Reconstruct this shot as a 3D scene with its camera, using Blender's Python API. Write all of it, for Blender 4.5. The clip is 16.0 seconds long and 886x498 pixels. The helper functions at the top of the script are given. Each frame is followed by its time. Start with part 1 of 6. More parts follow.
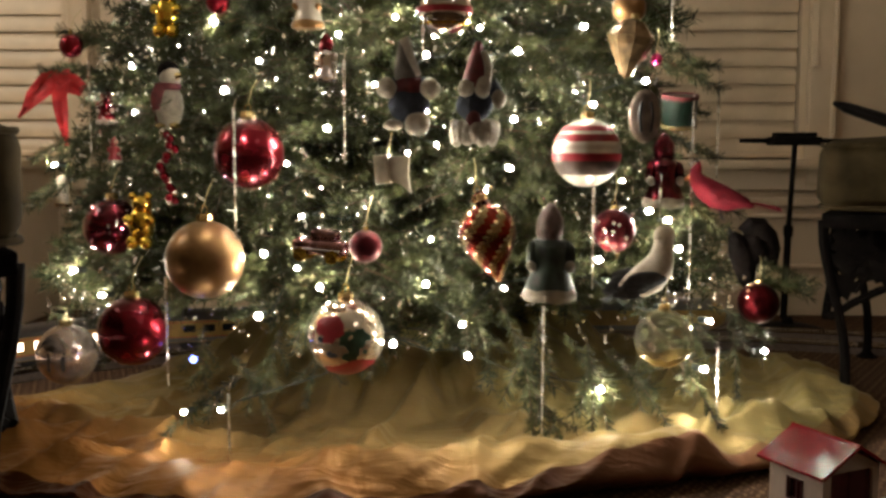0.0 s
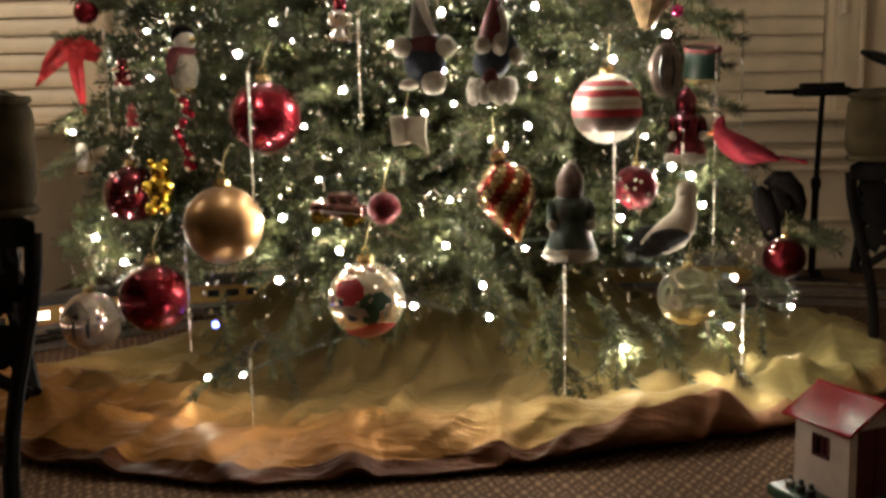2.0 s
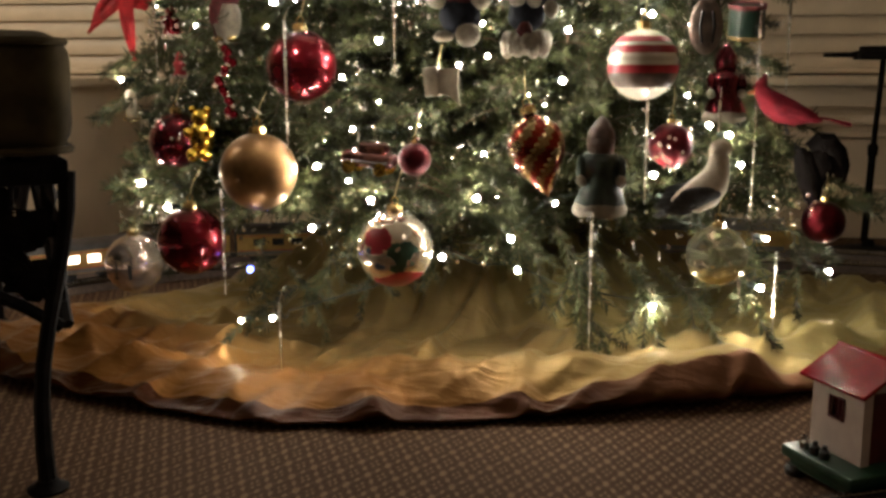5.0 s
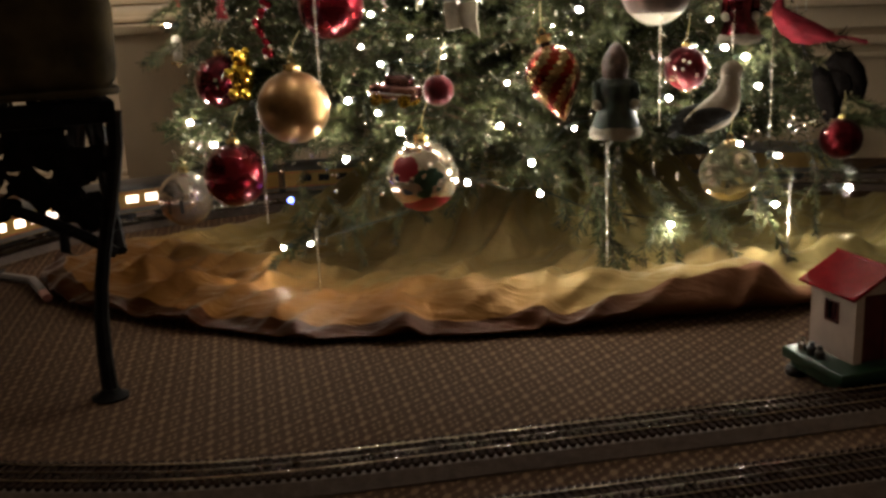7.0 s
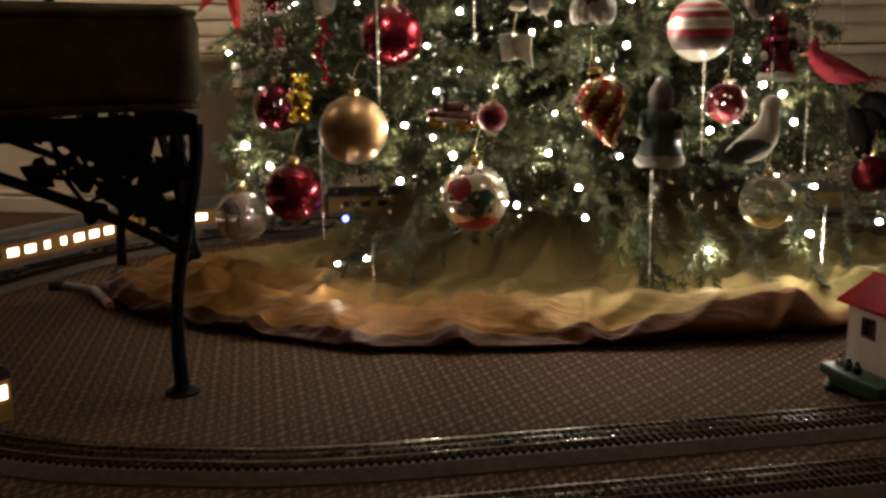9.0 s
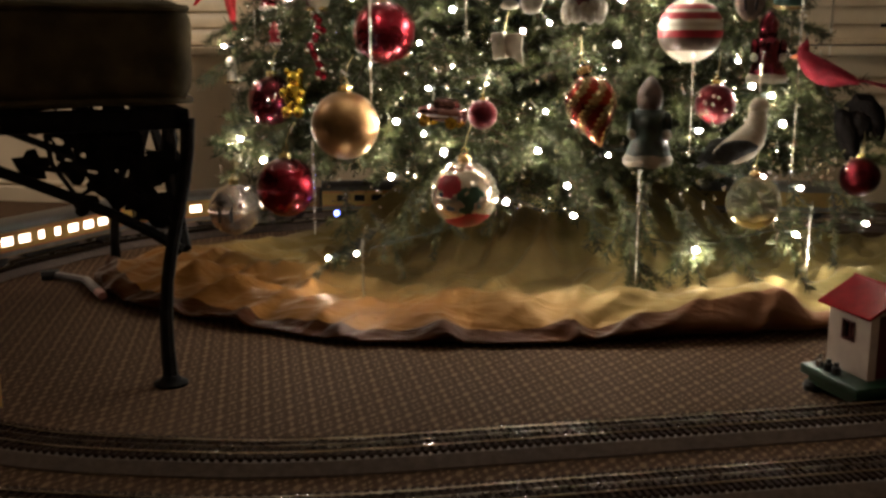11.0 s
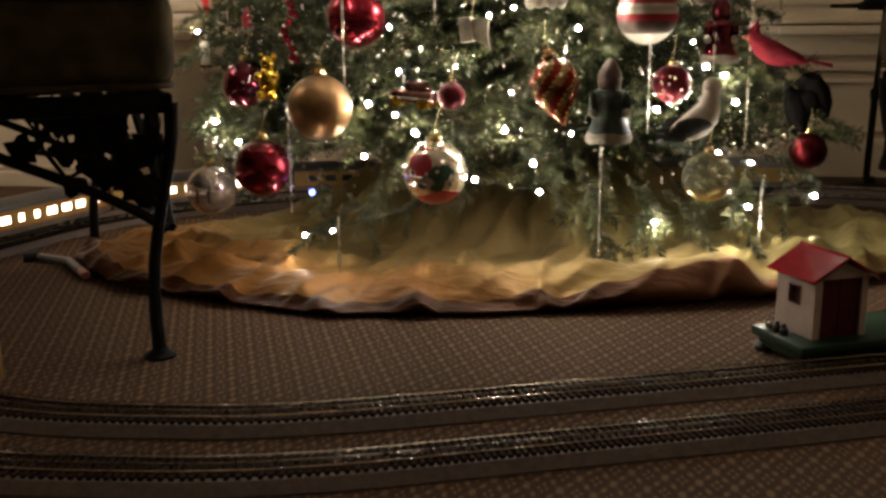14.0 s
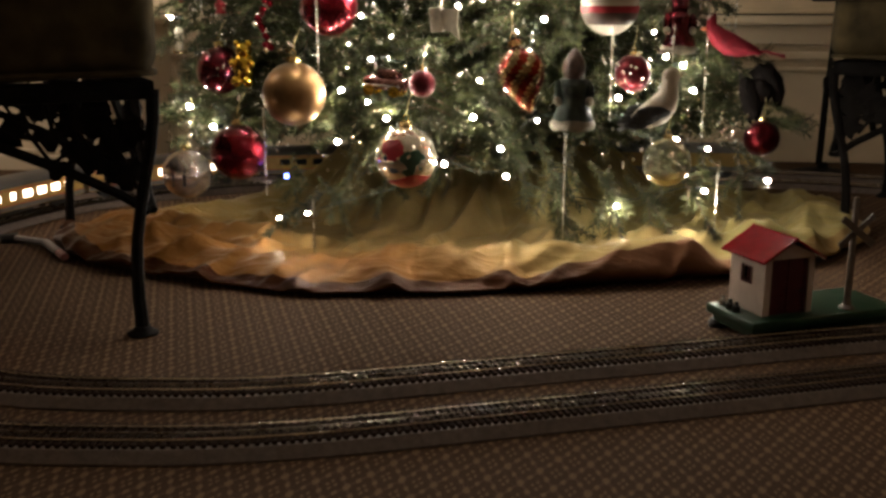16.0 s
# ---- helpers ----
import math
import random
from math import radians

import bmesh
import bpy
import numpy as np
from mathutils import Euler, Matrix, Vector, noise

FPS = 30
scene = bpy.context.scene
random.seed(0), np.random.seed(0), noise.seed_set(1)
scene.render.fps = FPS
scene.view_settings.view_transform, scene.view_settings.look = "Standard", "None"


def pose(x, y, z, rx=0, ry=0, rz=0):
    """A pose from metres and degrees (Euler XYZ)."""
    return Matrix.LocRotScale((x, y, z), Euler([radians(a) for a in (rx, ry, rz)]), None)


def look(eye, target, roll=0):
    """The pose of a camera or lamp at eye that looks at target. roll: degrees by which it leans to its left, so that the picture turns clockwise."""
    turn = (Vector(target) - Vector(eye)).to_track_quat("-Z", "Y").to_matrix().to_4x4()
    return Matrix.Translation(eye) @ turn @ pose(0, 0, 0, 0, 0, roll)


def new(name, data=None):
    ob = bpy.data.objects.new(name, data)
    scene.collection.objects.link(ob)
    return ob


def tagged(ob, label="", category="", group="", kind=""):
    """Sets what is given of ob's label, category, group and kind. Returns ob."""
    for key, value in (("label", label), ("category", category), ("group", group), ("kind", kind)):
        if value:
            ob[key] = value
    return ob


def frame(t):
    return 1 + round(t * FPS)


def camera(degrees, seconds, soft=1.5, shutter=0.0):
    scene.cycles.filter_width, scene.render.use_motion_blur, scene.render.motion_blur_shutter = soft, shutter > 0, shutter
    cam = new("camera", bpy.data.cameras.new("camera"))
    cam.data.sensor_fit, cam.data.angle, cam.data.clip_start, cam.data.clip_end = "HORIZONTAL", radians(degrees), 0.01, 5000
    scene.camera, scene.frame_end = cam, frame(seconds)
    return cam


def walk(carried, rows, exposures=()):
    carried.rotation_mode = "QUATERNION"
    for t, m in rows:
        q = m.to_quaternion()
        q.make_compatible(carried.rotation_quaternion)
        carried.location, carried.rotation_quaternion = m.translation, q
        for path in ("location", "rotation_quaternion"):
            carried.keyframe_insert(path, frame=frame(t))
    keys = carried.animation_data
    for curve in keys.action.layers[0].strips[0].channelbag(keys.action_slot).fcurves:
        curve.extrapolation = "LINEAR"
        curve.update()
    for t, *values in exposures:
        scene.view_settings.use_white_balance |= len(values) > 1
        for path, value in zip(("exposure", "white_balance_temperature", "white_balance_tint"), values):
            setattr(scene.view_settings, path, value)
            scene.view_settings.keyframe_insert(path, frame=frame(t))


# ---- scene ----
cam = camera(48.0, 16.0, soft=2.9, shutter=0.5)
PATH = [
    (0, (0.047, 0.016, 0.437), (-0.025, 2.004, 0.228), 0.1),
    (0.5, (0.044, 0.018, 0.438), (-0.026, 2.0, 0.181), -0.1),
    (1, (0.045, 0.024, 0.44), (-0.038, 1.992, 0.096), -0.6),
    (1.5, (0.044, 0.026, 0.444), (-0.051, 1.99, 0.077), -1.0),
    (2, (0.056, 0.028, 0.438), (-0.07, 2.003, 0.148), -1.2),
    (2.5, (0.064, 0.026, 0.44), (-0.087, 2.006, 0.204), -1.3),
    (3, (0.077, 0.024, 0.435), (-0.106, 2.002, 0.206), -1.4),
    (5.5, (0.116, 0.015, 0.425), (-0.155, 1.949, -0.005), -0.2),
    (6, (0.139, -0.007, 0.425), (-0.166, 1.908, -0.068), -1.0),
    (6.5, (0.172, -0.029, 0.434), (-0.189, 1.872, -0.073), -1.9),
    (7, (0.169, -0.056, 0.421), (-0.214, 1.848, -0.058), -2.4),
    (7.5, (0.175, -0.08, 0.405), (-0.269, 1.817, -0.043), -3.2),
    (8, (0.154, -0.116, 0.406), (-0.303, 1.783, -0.027), -2.9),
    (8.5, (0.132, -0.138, 0.413), (-0.29, 1.771, -0.01), -2.1),
    (9, (0.129, -0.143, 0.401), (-0.278, 1.776, 0.01), -0.9),
    (11.5, (0.149, -0.155, 0.408), (-0.256, 1.761, 0.002), -0.1),
    (12, (0.15, -0.157, 0.403), (-0.254, 1.759, -0.003), -0.2),
    (12.5, (0.158, -0.157, 0.4), (-0.257, 1.757, -0.006), -0.6),
    (13, (0.157, -0.182, 0.405), (-0.236, 1.734, -0.012), -0.7),
    (13.5, (0.154, -0.205, 0.41), (-0.21, 1.714, -0.02), -0.7),
    (14, (0.149, -0.225, 0.415), (-0.185, 1.696, -0.028), -0.5),
    (14.5, (0.152, -0.246, 0.42), (-0.162, 1.676, -0.035), -0.4),
    (15, (0.151, -0.264, 0.424), (-0.141, 1.659, -0.041), -0.2),
    (15.5, (0.148, -0.279, 0.425), (-0.125, 1.646, -0.046), -0.1),
    (16, (0.148, -0.287, 0.427), (-0.113, 1.638, -0.049), 0.0),
]
walk(cam, [(t, look(eye, target, roll)) for t, eye, target, roll in PATH],
     exposures=[(0.0, 0.87), (3.0, 0.87), (5.5, 0.55), (7.0, 0.31), (9.0, 0.33), (12.0, 0.66), (16.0, 0.70)])

# ---- world and light ----
BULB_POWER = 680.0
world = bpy.data.worlds.new("world")
world.use_nodes = True
world.node_tree.nodes["Background"].inputs[0].default_value = (0.02, 0.016, 0.012, 1)
world.node_tree.nodes["Background"].inputs[1].default_value = 0.2
scene.world = world

room = bpy.data.lights.new("room_lamp", "AREA")
room.shape, room.size, room.size_y, room.energy, room.color = "RECTANGLE", 0.5, 0.5, 7.5, (1.0, 0.89, 0.75)
lamp = new("room_lamp", room)
lamp.matrix_basis = pose(-1.75, 1.35, 1.55, 52, 0, -5)

# unseen overhead light, added to fill the carpet and toy house in front
far = bpy.data.lights.new("overhead_fill_lamp", "AREA")
far.shape, far.size, far.energy, far.color = "DISK", 0.45, 1.40, (1.0, 0.84, 0.71)
lamp = new("overhead_fill_lamp", far)
lamp.matrix_basis = pose(1.50, -0.20, 2.25, 38, 0, 43)

# ---- materials ----
def mat(name, color, rough=0.6, metal=0.0, vary=0.15, scale=40.0, bump=0.1, bump_scale=200.0, coat=0.0,
        sheen=0.0, spec=0.5, second=None, detail=4.0, emit=None, power=0.0, transmission=0.0, ior=1.45, per_object=0.0):
    m = bpy.data.materials.new(name)
    m.use_nodes = True
    nt = m.node_tree
    b = nt.nodes["Principled BSDF"]
    tc = nt.nodes.new("ShaderNodeTexCoord")
    n1 = nt.nodes.new("ShaderNodeTexNoise")
    n1.inputs["Scale"].default_value = scale
    n1.inputs["Detail"].default_value = detail
    nt.links.new(tc.outputs["Object"], n1.inputs["Vector"])
    ramp = nt.nodes.new("ShaderNodeValToRGB")
    c2 = second or tuple(max(0.0, c * (1 - 2 * vary)) for c in color)
    c1 = tuple(min(1.0, c * (1 + vary)) for c in color)
    ramp.color_ramp.elements[0].position, ramp.color_ramp.elements[1].position = 0.32, 0.68
    ramp.color_ramp.elements[0].color = (*c2, 1)
    ramp.color_ramp.elements[1].color = (*c1, 1)
    nt.links.new(n1.outputs["Fac"], ramp.inputs["Fac"])
    out = ramp.outputs["Color"]
    if per_object:
        oi = nt.nodes.new("ShaderNodeObjectInfo")
        hsv = nt.nodes.new("ShaderNodeHueSaturation")
        mr = nt.nodes.new("ShaderNodeMapRange")
        mr.inputs["To Min"].default_value, mr.inputs["To Max"].default_value = 1 - per_object, 1 + per_object
        nt.links.new(oi.outputs["Random"], mr.inputs["Value"])
        nt.links.new(mr.outputs["Result"], hsv.inputs["Value"])
        nt.links.new(out, hsv.inputs["Color"])
        out = hsv.outputs["Color"]
    nt.links.new(out, b.inputs["Base Color"])
    rr = nt.nodes.new("ShaderNodeMapRange")
    rr.inputs["To Min"].default_value, rr.inputs["To Max"].default_value = max(0.02, rough * 0.85), min(1, rough * 1.15)
    nt.links.new(n1.outputs["Fac"], rr.inputs["Value"])
    nt.links.new(rr.outputs["Result"], b.inputs["Roughness"])
    b.inputs["Metallic"].default_value = metal
    b.inputs["Specular IOR Level"].default_value = spec
    b.inputs["Coat Weight"].default_value = coat
    b.inputs["Sheen Weight"].default_value = sheen
    b.inputs["Transmission Weight"].default_value = transmission
    b.inputs["IOR"].default_value = ior
    if emit:
        b.inputs["Emission Color"].default_value = (*emit, 1)
        b.inputs["Emission Strength"].default_value = power
    if bump:
        n2 = nt.nodes.new("ShaderNodeTexNoise")
        n2.inputs["Scale"].default_value = bump_scale
        n2.inputs["Detail"].default_value = 3
        nt.links.new(tc.outputs["Object"], n2.inputs["Vector"])
        bp = nt.nodes.new("ShaderNodeBump")
        bp.inputs["Strength"].default_value = bump
        bp.inputs["Distance"].default_value = 0.002
        nt.links.new(n2.outputs["Fac"], bp.inputs["Height"])
        nt.links.new(bp.outputs["Normal"], b.inputs["Normal"])
    return m


def carpet_material():
    """A woven carpet: a lattice of fine lines with a small light motif in each diamond."""
    m = bpy.data.materials.new("carpet_weave")
    m.use_nodes = True
    nt = m.node_tree
    b = nt.nodes["Principled BSDF"]
    L = nt.links.new

    def node(kind, **kw):
        n = nt.nodes.new(kind)
        for k, v in kw.items():
            if k == "op":
                n.operation = v
            else:
                n.inputs[int(k[1:])].default_value = v
        return n

    tc = node("ShaderNodeTexCoord")
    mp = node("ShaderNodeMapping")
    mp.inputs["Rotation"].default_value = (0, 0, radians(6))
    mp.inputs["Scale"].default_value = (0.94, 0.48, 1)
    L(tc.outputs["Object"], mp.inputs["Vector"])
    wob = node("ShaderNodeTexNoise")
    wob.inputs["Scale"].default_value = 90
    wadd = node("ShaderNodeVectorMath", op="MULTIPLY_ADD")
    wadd.inputs[1].default_value = (0.0025, 0.0025, 0)
    L(wob.outputs["Color"], wadd.inputs[0])
    L(tc.outputs["Object"], wob.inputs["Vector"])
    L(mp.outputs["Vector"], wadd.inputs[2])
    sep = node("ShaderNodeSeparateXYZ")
    L(wadd.outputs["Vector"], sep.inputs[0])
    cell = 0.029
    # diamond axes
    s = node("ShaderNodeMath", op="ADD"); L(sep.outputs[0], s.inputs[0]); L(sep.outputs[1], s.inputs[1])
    d = node("ShaderNodeMath", op="SUBTRACT"); L(sep.outputs[0], d.inputs[0]); L(sep.outputs[1], d.inputs[1])
    lines = []
    fr = []
    for src in (s, d):
        q = node("ShaderNodeMath", op="DIVIDE", i1=cell); L(src.outputs[0], q.inputs[0])
        f = node("ShaderNodeMath", op="FRACT"); L(q.outputs[0], f.inputs[0])
        a = node("ShaderNodeMath", op="SUBTRACT", i1=0.5); L(f.outputs[0], a.inputs[0])
        ab = node("ShaderNodeMath", op="ABSOLUTE"); L(a.outputs[0], ab.inputs[0])
        g = node("ShaderNodeMath", op="GREATER_THAN", i1=0.445); L(ab.outputs[0], g.inputs[0])
        lines.append(g); fr.append(ab)
    ln = node("ShaderNodeMath", op="MAXIMUM"); L(lines[0].outputs[0], ln.inputs[0]); L(lines[1].outputs[0], ln.inputs[1])
    # motif: a four-petalled mark in the diamond's middle
    mx = node("ShaderNodeMath", op="MAXIMUM"); L(fr[0].outputs[0], mx.inputs[0]); L(fr[1].outputs[0], mx.inputs[1])
    mn = node("ShaderNodeMath", op="MINIMUM"); L(fr[0].outputs[0], mn.inputs[0]); L(fr[1].outputs[0], mn.inputs[1])
    m1 = node("ShaderNodeMath", op="LESS_THAN", i1=0.19); L(mx.outputs[0], m1.inputs[0])
    m2 = node("ShaderNodeMath", op="GREATER_THAN", i1=0.05); L(mn.outputs[0], m2.inputs[0])
    mo = node("ShaderNodeMath", op="MULTIPLY"); L(m1.outputs[0], mo.inputs[0]); L(m2.outputs[0], mo.inputs[1])
    # beads where the lattice lines cross and half way between
    c1 = node("ShaderNodeMath", op="GREATER_THAN", i1=0.36); L(mn.outputs[0], c1.inputs[0])
    c2 = node("ShaderNodeMath", op="GREATER_THAN", i1=0.40); L(mx.outputs[0], c2.inputs[0])
    c3 = node("ShaderNodeMath", op="LESS_THAN", i1=0.10); L(mn.outputs[0], c3.inputs[0])
    c4 = node("ShaderNodeMath", op="MULTIPLY"); L(c2.outputs[0], c4.inputs[0]); L(c3.outputs[0], c4.inputs[1])
    bd = node("ShaderNodeMath", op="MAXIMUM"); L(c1.outputs[0], bd.inputs[0]); L(c4.outputs[0], bd.inputs[1])
    mo2 = node("ShaderNodeMath", op="MAXIMUM"); L(mo.outputs[0], mo2.inputs[0]); L(bd.outputs[0], mo2.inputs[1])
    big = node("ShaderNodeTexNoise"); big.inputs["Scale"].default_value = 3.0
    L(tc.outputs["Object"], big.inputs["Vector"])
    fine = node("ShaderNodeTexNoise"); fine.inputs["Scale"].default_value = 700.0
    L(tc.outputs["Object"], fine.inputs["Vector"])
    base = node("ShaderNodeMixRGB"); base.inputs[1].default_value = (0.051, 0.0242, 0.0115, 1); base.inputs[2].default_value = (0.070, 0.0332, 0.0162, 1)
    L(big.outputs["Fac"], base.inputs[0])
    mixl = node("ShaderNodeMixRGB"); mixl.inputs[2].default_value = (0.27, 0.17, 0.105, 1)
    lf = node("ShaderNodeMath", op="MULTIPLY", i1=0.16); L(ln.outputs[0], lf.inputs[0])
    L(lf.outputs[0], mixl.inputs[0]); L(base.outputs[0], mixl.inputs[1])
    mixm = node("ShaderNodeMixRGB"); mixm.inputs[2].default_value = (0.48, 0.32, 0.175, 1)
    mf = node("ShaderNodeMath", op="MULTIPLY", i1=0.20); L(mo2.outputs[0], mf.inputs[0])
    L(mf.outputs[0], mixm.inputs[0]); L(mixl.outputs[0], mixm.inputs[1])
    spk = node("ShaderNodeMixRGB"); spk.blend_type = "MULTIPLY"; spk.inputs[0].default_value = 0.7
    fr2 = node("ShaderNodeValToRGB"); fr2.color_ramp.elements[0].position = 0.3; fr2.color_ramp.elements[1].position = 0.65
    fr2.color_ramp.elements[0].color = (0.45, 0.45, 0.45, 1)
    L(fine.outputs["Fac"], fr2.inputs[0]); L(mixm.outputs[0], spk.inputs[1]); L(fr2.outputs[0], spk.inputs[2])
    L(spk.outputs[0], b.inputs["Base Color"])
    b.inputs["Roughness"].default_value = 0.95
    b.inputs["Specular IOR Level"].default_value = 0.15
    hsum = node("ShaderNodeMath", op="ADD"); L(fine.outputs["Fac"], hsum.inputs[0]); L(ln.outputs[0], hsum.inputs[1])
    bp = node("ShaderNodeBump"); bp.inputs["Strength"].default_value = 0.6; bp.inputs["Distance"].default_value = 0.002
    L(hsum.outputs[0], bp.inputs["Height"]); L(bp.outputs["Normal"], b.inputs["Normal"])
    return m


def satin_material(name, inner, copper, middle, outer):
    """Satin, yellow at one side and the back, orange at the other, coppery between, with soft drawn creases."""
    m = bpy.data.materials.new(name)
    m.use_nodes = True
    nt = m.node_tree
    b = nt.nodes["Principled BSDF"]
    L = nt.links.new
    tc = nt.nodes.new("ShaderNodeTexCoord")

    def noise_at(scale, stretch, rot, detail=4.0):
        mp = nt.nodes.new("ShaderNodeMapping")
        mp.inputs["Scale"].default_value = stretch
        mp.inputs["Rotation"].default_value = (0, 0, radians(rot))
        n = nt.nodes.new("ShaderNodeTexNoise")
        n.inputs["Scale"].default_value = scale
        n.inputs["Detail"].default_value = detail
        L(tc.outputs["Object"], mp.inputs["Vector"])
        L(mp.outputs["Vector"], n.inputs["Vector"])
        return n

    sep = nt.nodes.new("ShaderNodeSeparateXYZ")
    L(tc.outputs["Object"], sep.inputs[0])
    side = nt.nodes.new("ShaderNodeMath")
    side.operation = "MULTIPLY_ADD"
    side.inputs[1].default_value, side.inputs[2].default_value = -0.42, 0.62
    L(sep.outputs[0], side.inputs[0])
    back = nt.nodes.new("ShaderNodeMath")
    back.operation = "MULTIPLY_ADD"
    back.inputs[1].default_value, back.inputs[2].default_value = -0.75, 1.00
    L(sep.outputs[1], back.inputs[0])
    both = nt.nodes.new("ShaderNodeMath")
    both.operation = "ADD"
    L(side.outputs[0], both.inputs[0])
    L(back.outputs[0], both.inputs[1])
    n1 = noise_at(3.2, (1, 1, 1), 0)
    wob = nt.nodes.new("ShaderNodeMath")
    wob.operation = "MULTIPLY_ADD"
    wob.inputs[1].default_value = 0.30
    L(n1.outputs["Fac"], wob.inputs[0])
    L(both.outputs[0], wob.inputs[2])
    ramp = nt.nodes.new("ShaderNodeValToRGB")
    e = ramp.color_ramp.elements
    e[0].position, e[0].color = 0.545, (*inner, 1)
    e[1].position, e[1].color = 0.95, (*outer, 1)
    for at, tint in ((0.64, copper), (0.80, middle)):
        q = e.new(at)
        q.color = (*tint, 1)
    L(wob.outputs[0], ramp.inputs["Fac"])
    n2 = noise_at(7.0, (1, 2.6, 1), 25)
    hsv = nt.nodes.new("ShaderNodeHueSaturation")
    mr = nt.nodes.new("ShaderNodeMapRange")
    mr.inputs["From Min"].default_value, mr.inputs["From Max"].default_value = 0.3, 0.7
    mr.inputs["To Min"].default_value, mr.inputs["To Max"].default_value = 0.72, 1.12
    L(n2.outputs["Fac"], mr.inputs["Value"])
    L(mr.outputs["Result"], hsv.inputs["Value"])
    L(ramp.outputs["Color"], hsv.inputs["Color"])
    L(hsv.outputs["Color"], b.inputs["Base Color"])
    b.inputs["Metallic"].default_value = 0.35
    b.inputs["Roughness"].default_value = 0.44
    b.inputs["Specular IOR Level"].default_value = 0.02
    n3 = noise_at(13.0, (0.8, 3.0, 1), 62, 3.0)
    n3.inputs["Distortion"].default_value = 1.2
    n4 = noise_at(9.0, (2.0, 0.8, 1), 20, 2.0)
    n4.inputs["Distortion"].default_value = 1.0
    add = nt.nodes.new("ShaderNodeMath")
    add.operation = "ADD"
    L(n3.outputs["Fac"], add.inputs[0])
    L(n4.outputs["Fac"], add.inputs[1])
    bp = nt.nodes.new("ShaderNodeBump")
    bp.inputs["Strength"].default_value = 0.42
    bp.inputs["Distance"].default_value = 0.012
    L(add.outputs[0], bp.inputs["Height"])
    L(bp.outputs["Normal"], b.inputs["Normal"])
    return m


CARPET = carpet_material()
WALL = mat("cream_wall_paint", (0.56, 0.44, 0.30), 0.7, vary=0.06, scale=6, bump=0.05)
TRIM = mat("cream_trim_paint", (0.64, 0.51, 0.35), 0.45, vary=0.05, scale=9, bump=0.03)
SLAT = mat("cream_blind_slat", (0.60, 0.475, 0.32), 0.45, vary=0.06, scale=12, bump=0.04, per_object=0.04)
CEIL = mat("white_ceiling_paint", (0.7, 0.66, 0.58), 0.9, vary=0.04, scale=5)
IRON = mat("black_wrought_iron", (0.006, 0.0045, 0.004), 0.7, metal=0.0, vary=0.3, scale=60, bump=0.35, bump_scale=160, spec=0.08)
CUSHION = mat("olive_woven_upholstery", (0.060, 0.043, 0.020), 0.95, vary=0.25, scale=25, bump=0.5, bump_scale=900, spec=0.15)
FLORAL = mat("faded_floral_cloth", (0.33, 0.24, 0.15), 0.9, vary=0.2, second=(0.28, 0.07, 0.045), scale=28, bump=0.4, bump_scale=700)
ROADBED = mat("grey_brown_moulded_roadbed", (0.112, 0.080, 0.064), 0.7, vary=0.16, scale=120, bump=0.4, bump_scale=500)
TIE = mat("dark_moulded_sleepers", (0.030, 0.016, 0.011), 0.95, vary=0.25, scale=150, bump=0.3, spec=0.1)
RAIL = mat("nickel_plated_rail", (0.48, 0.43, 0.38), 0.16, metal=1.0, vary=0.1, scale=90, bump=0.0)
RAIL_DARK = mat("blackened_centre_rail", (0.22, 0.18, 0.15), 0.28, metal=1.0, vary=0.1, scale=90, bump=0.0)
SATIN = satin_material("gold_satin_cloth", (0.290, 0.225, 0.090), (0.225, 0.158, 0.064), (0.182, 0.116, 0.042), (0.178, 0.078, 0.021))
# copper hem; its near-black brown paints in the shade under the rim
SATIN_HEM_SHADE = satin_material("copper_satin_hem_shade", (0.240, 0.150, 0.060), (0.205, 0.098, 0.054), (0.036, 0.013, 0.005), (0.036, 0.011, 0.003))
NEEDLE = mat("dark_green_fir_needle", (0.060, 0.067, 0.027), 0.6, vary=0.5, spec=0.25, scale=14, bump=0.0, per_object=0.3)
BARK = mat("brown_fir_bark", (0.10, 0.065, 0.04), 0.9, vary=0.35, scale=60, bump=0.6, bump_scale=120)


# ---- building helpers ----
def mesh_of(bm, material, smooth=True):
    me = bpy.data.meshes.new("mesh")
    bm.normal_update()
    bm.to_mesh(me)
    bm.free()
    for m in (material if isinstance(material, (list, tuple)) else [material]):
        me.materials.append(m)
    if smooth:
        for p in me.polygons:
            p.use_smooth = True
        me.set_sharp_from_angle(angle=radians(38))
    return me


def part(name, bm, material, parent=None, label="", smooth=True, m=None):
    ob = new(name, mesh_of(bm, material, smooth))
    if parent is not None:
        ob.parent = parent
    if m is not None:
        ob.matrix_basis = m
    if label:
        ob["label"] = label
    return ob


def thing(name, label, category, m=None, group="", kind=""):
    ob = new(name)
    ob.empty_display_size = 0.02
    if m is not None:
        ob.matrix_basis = m
    return tagged(ob, label, category, group, kind)


def solid(name, bm, material, label, category="", kind="", m=None, smooth=True, group=""):
    ob = part(name, bm, material, None, "", smooth, m)
    return tagged(ob, label, category, group, kind)


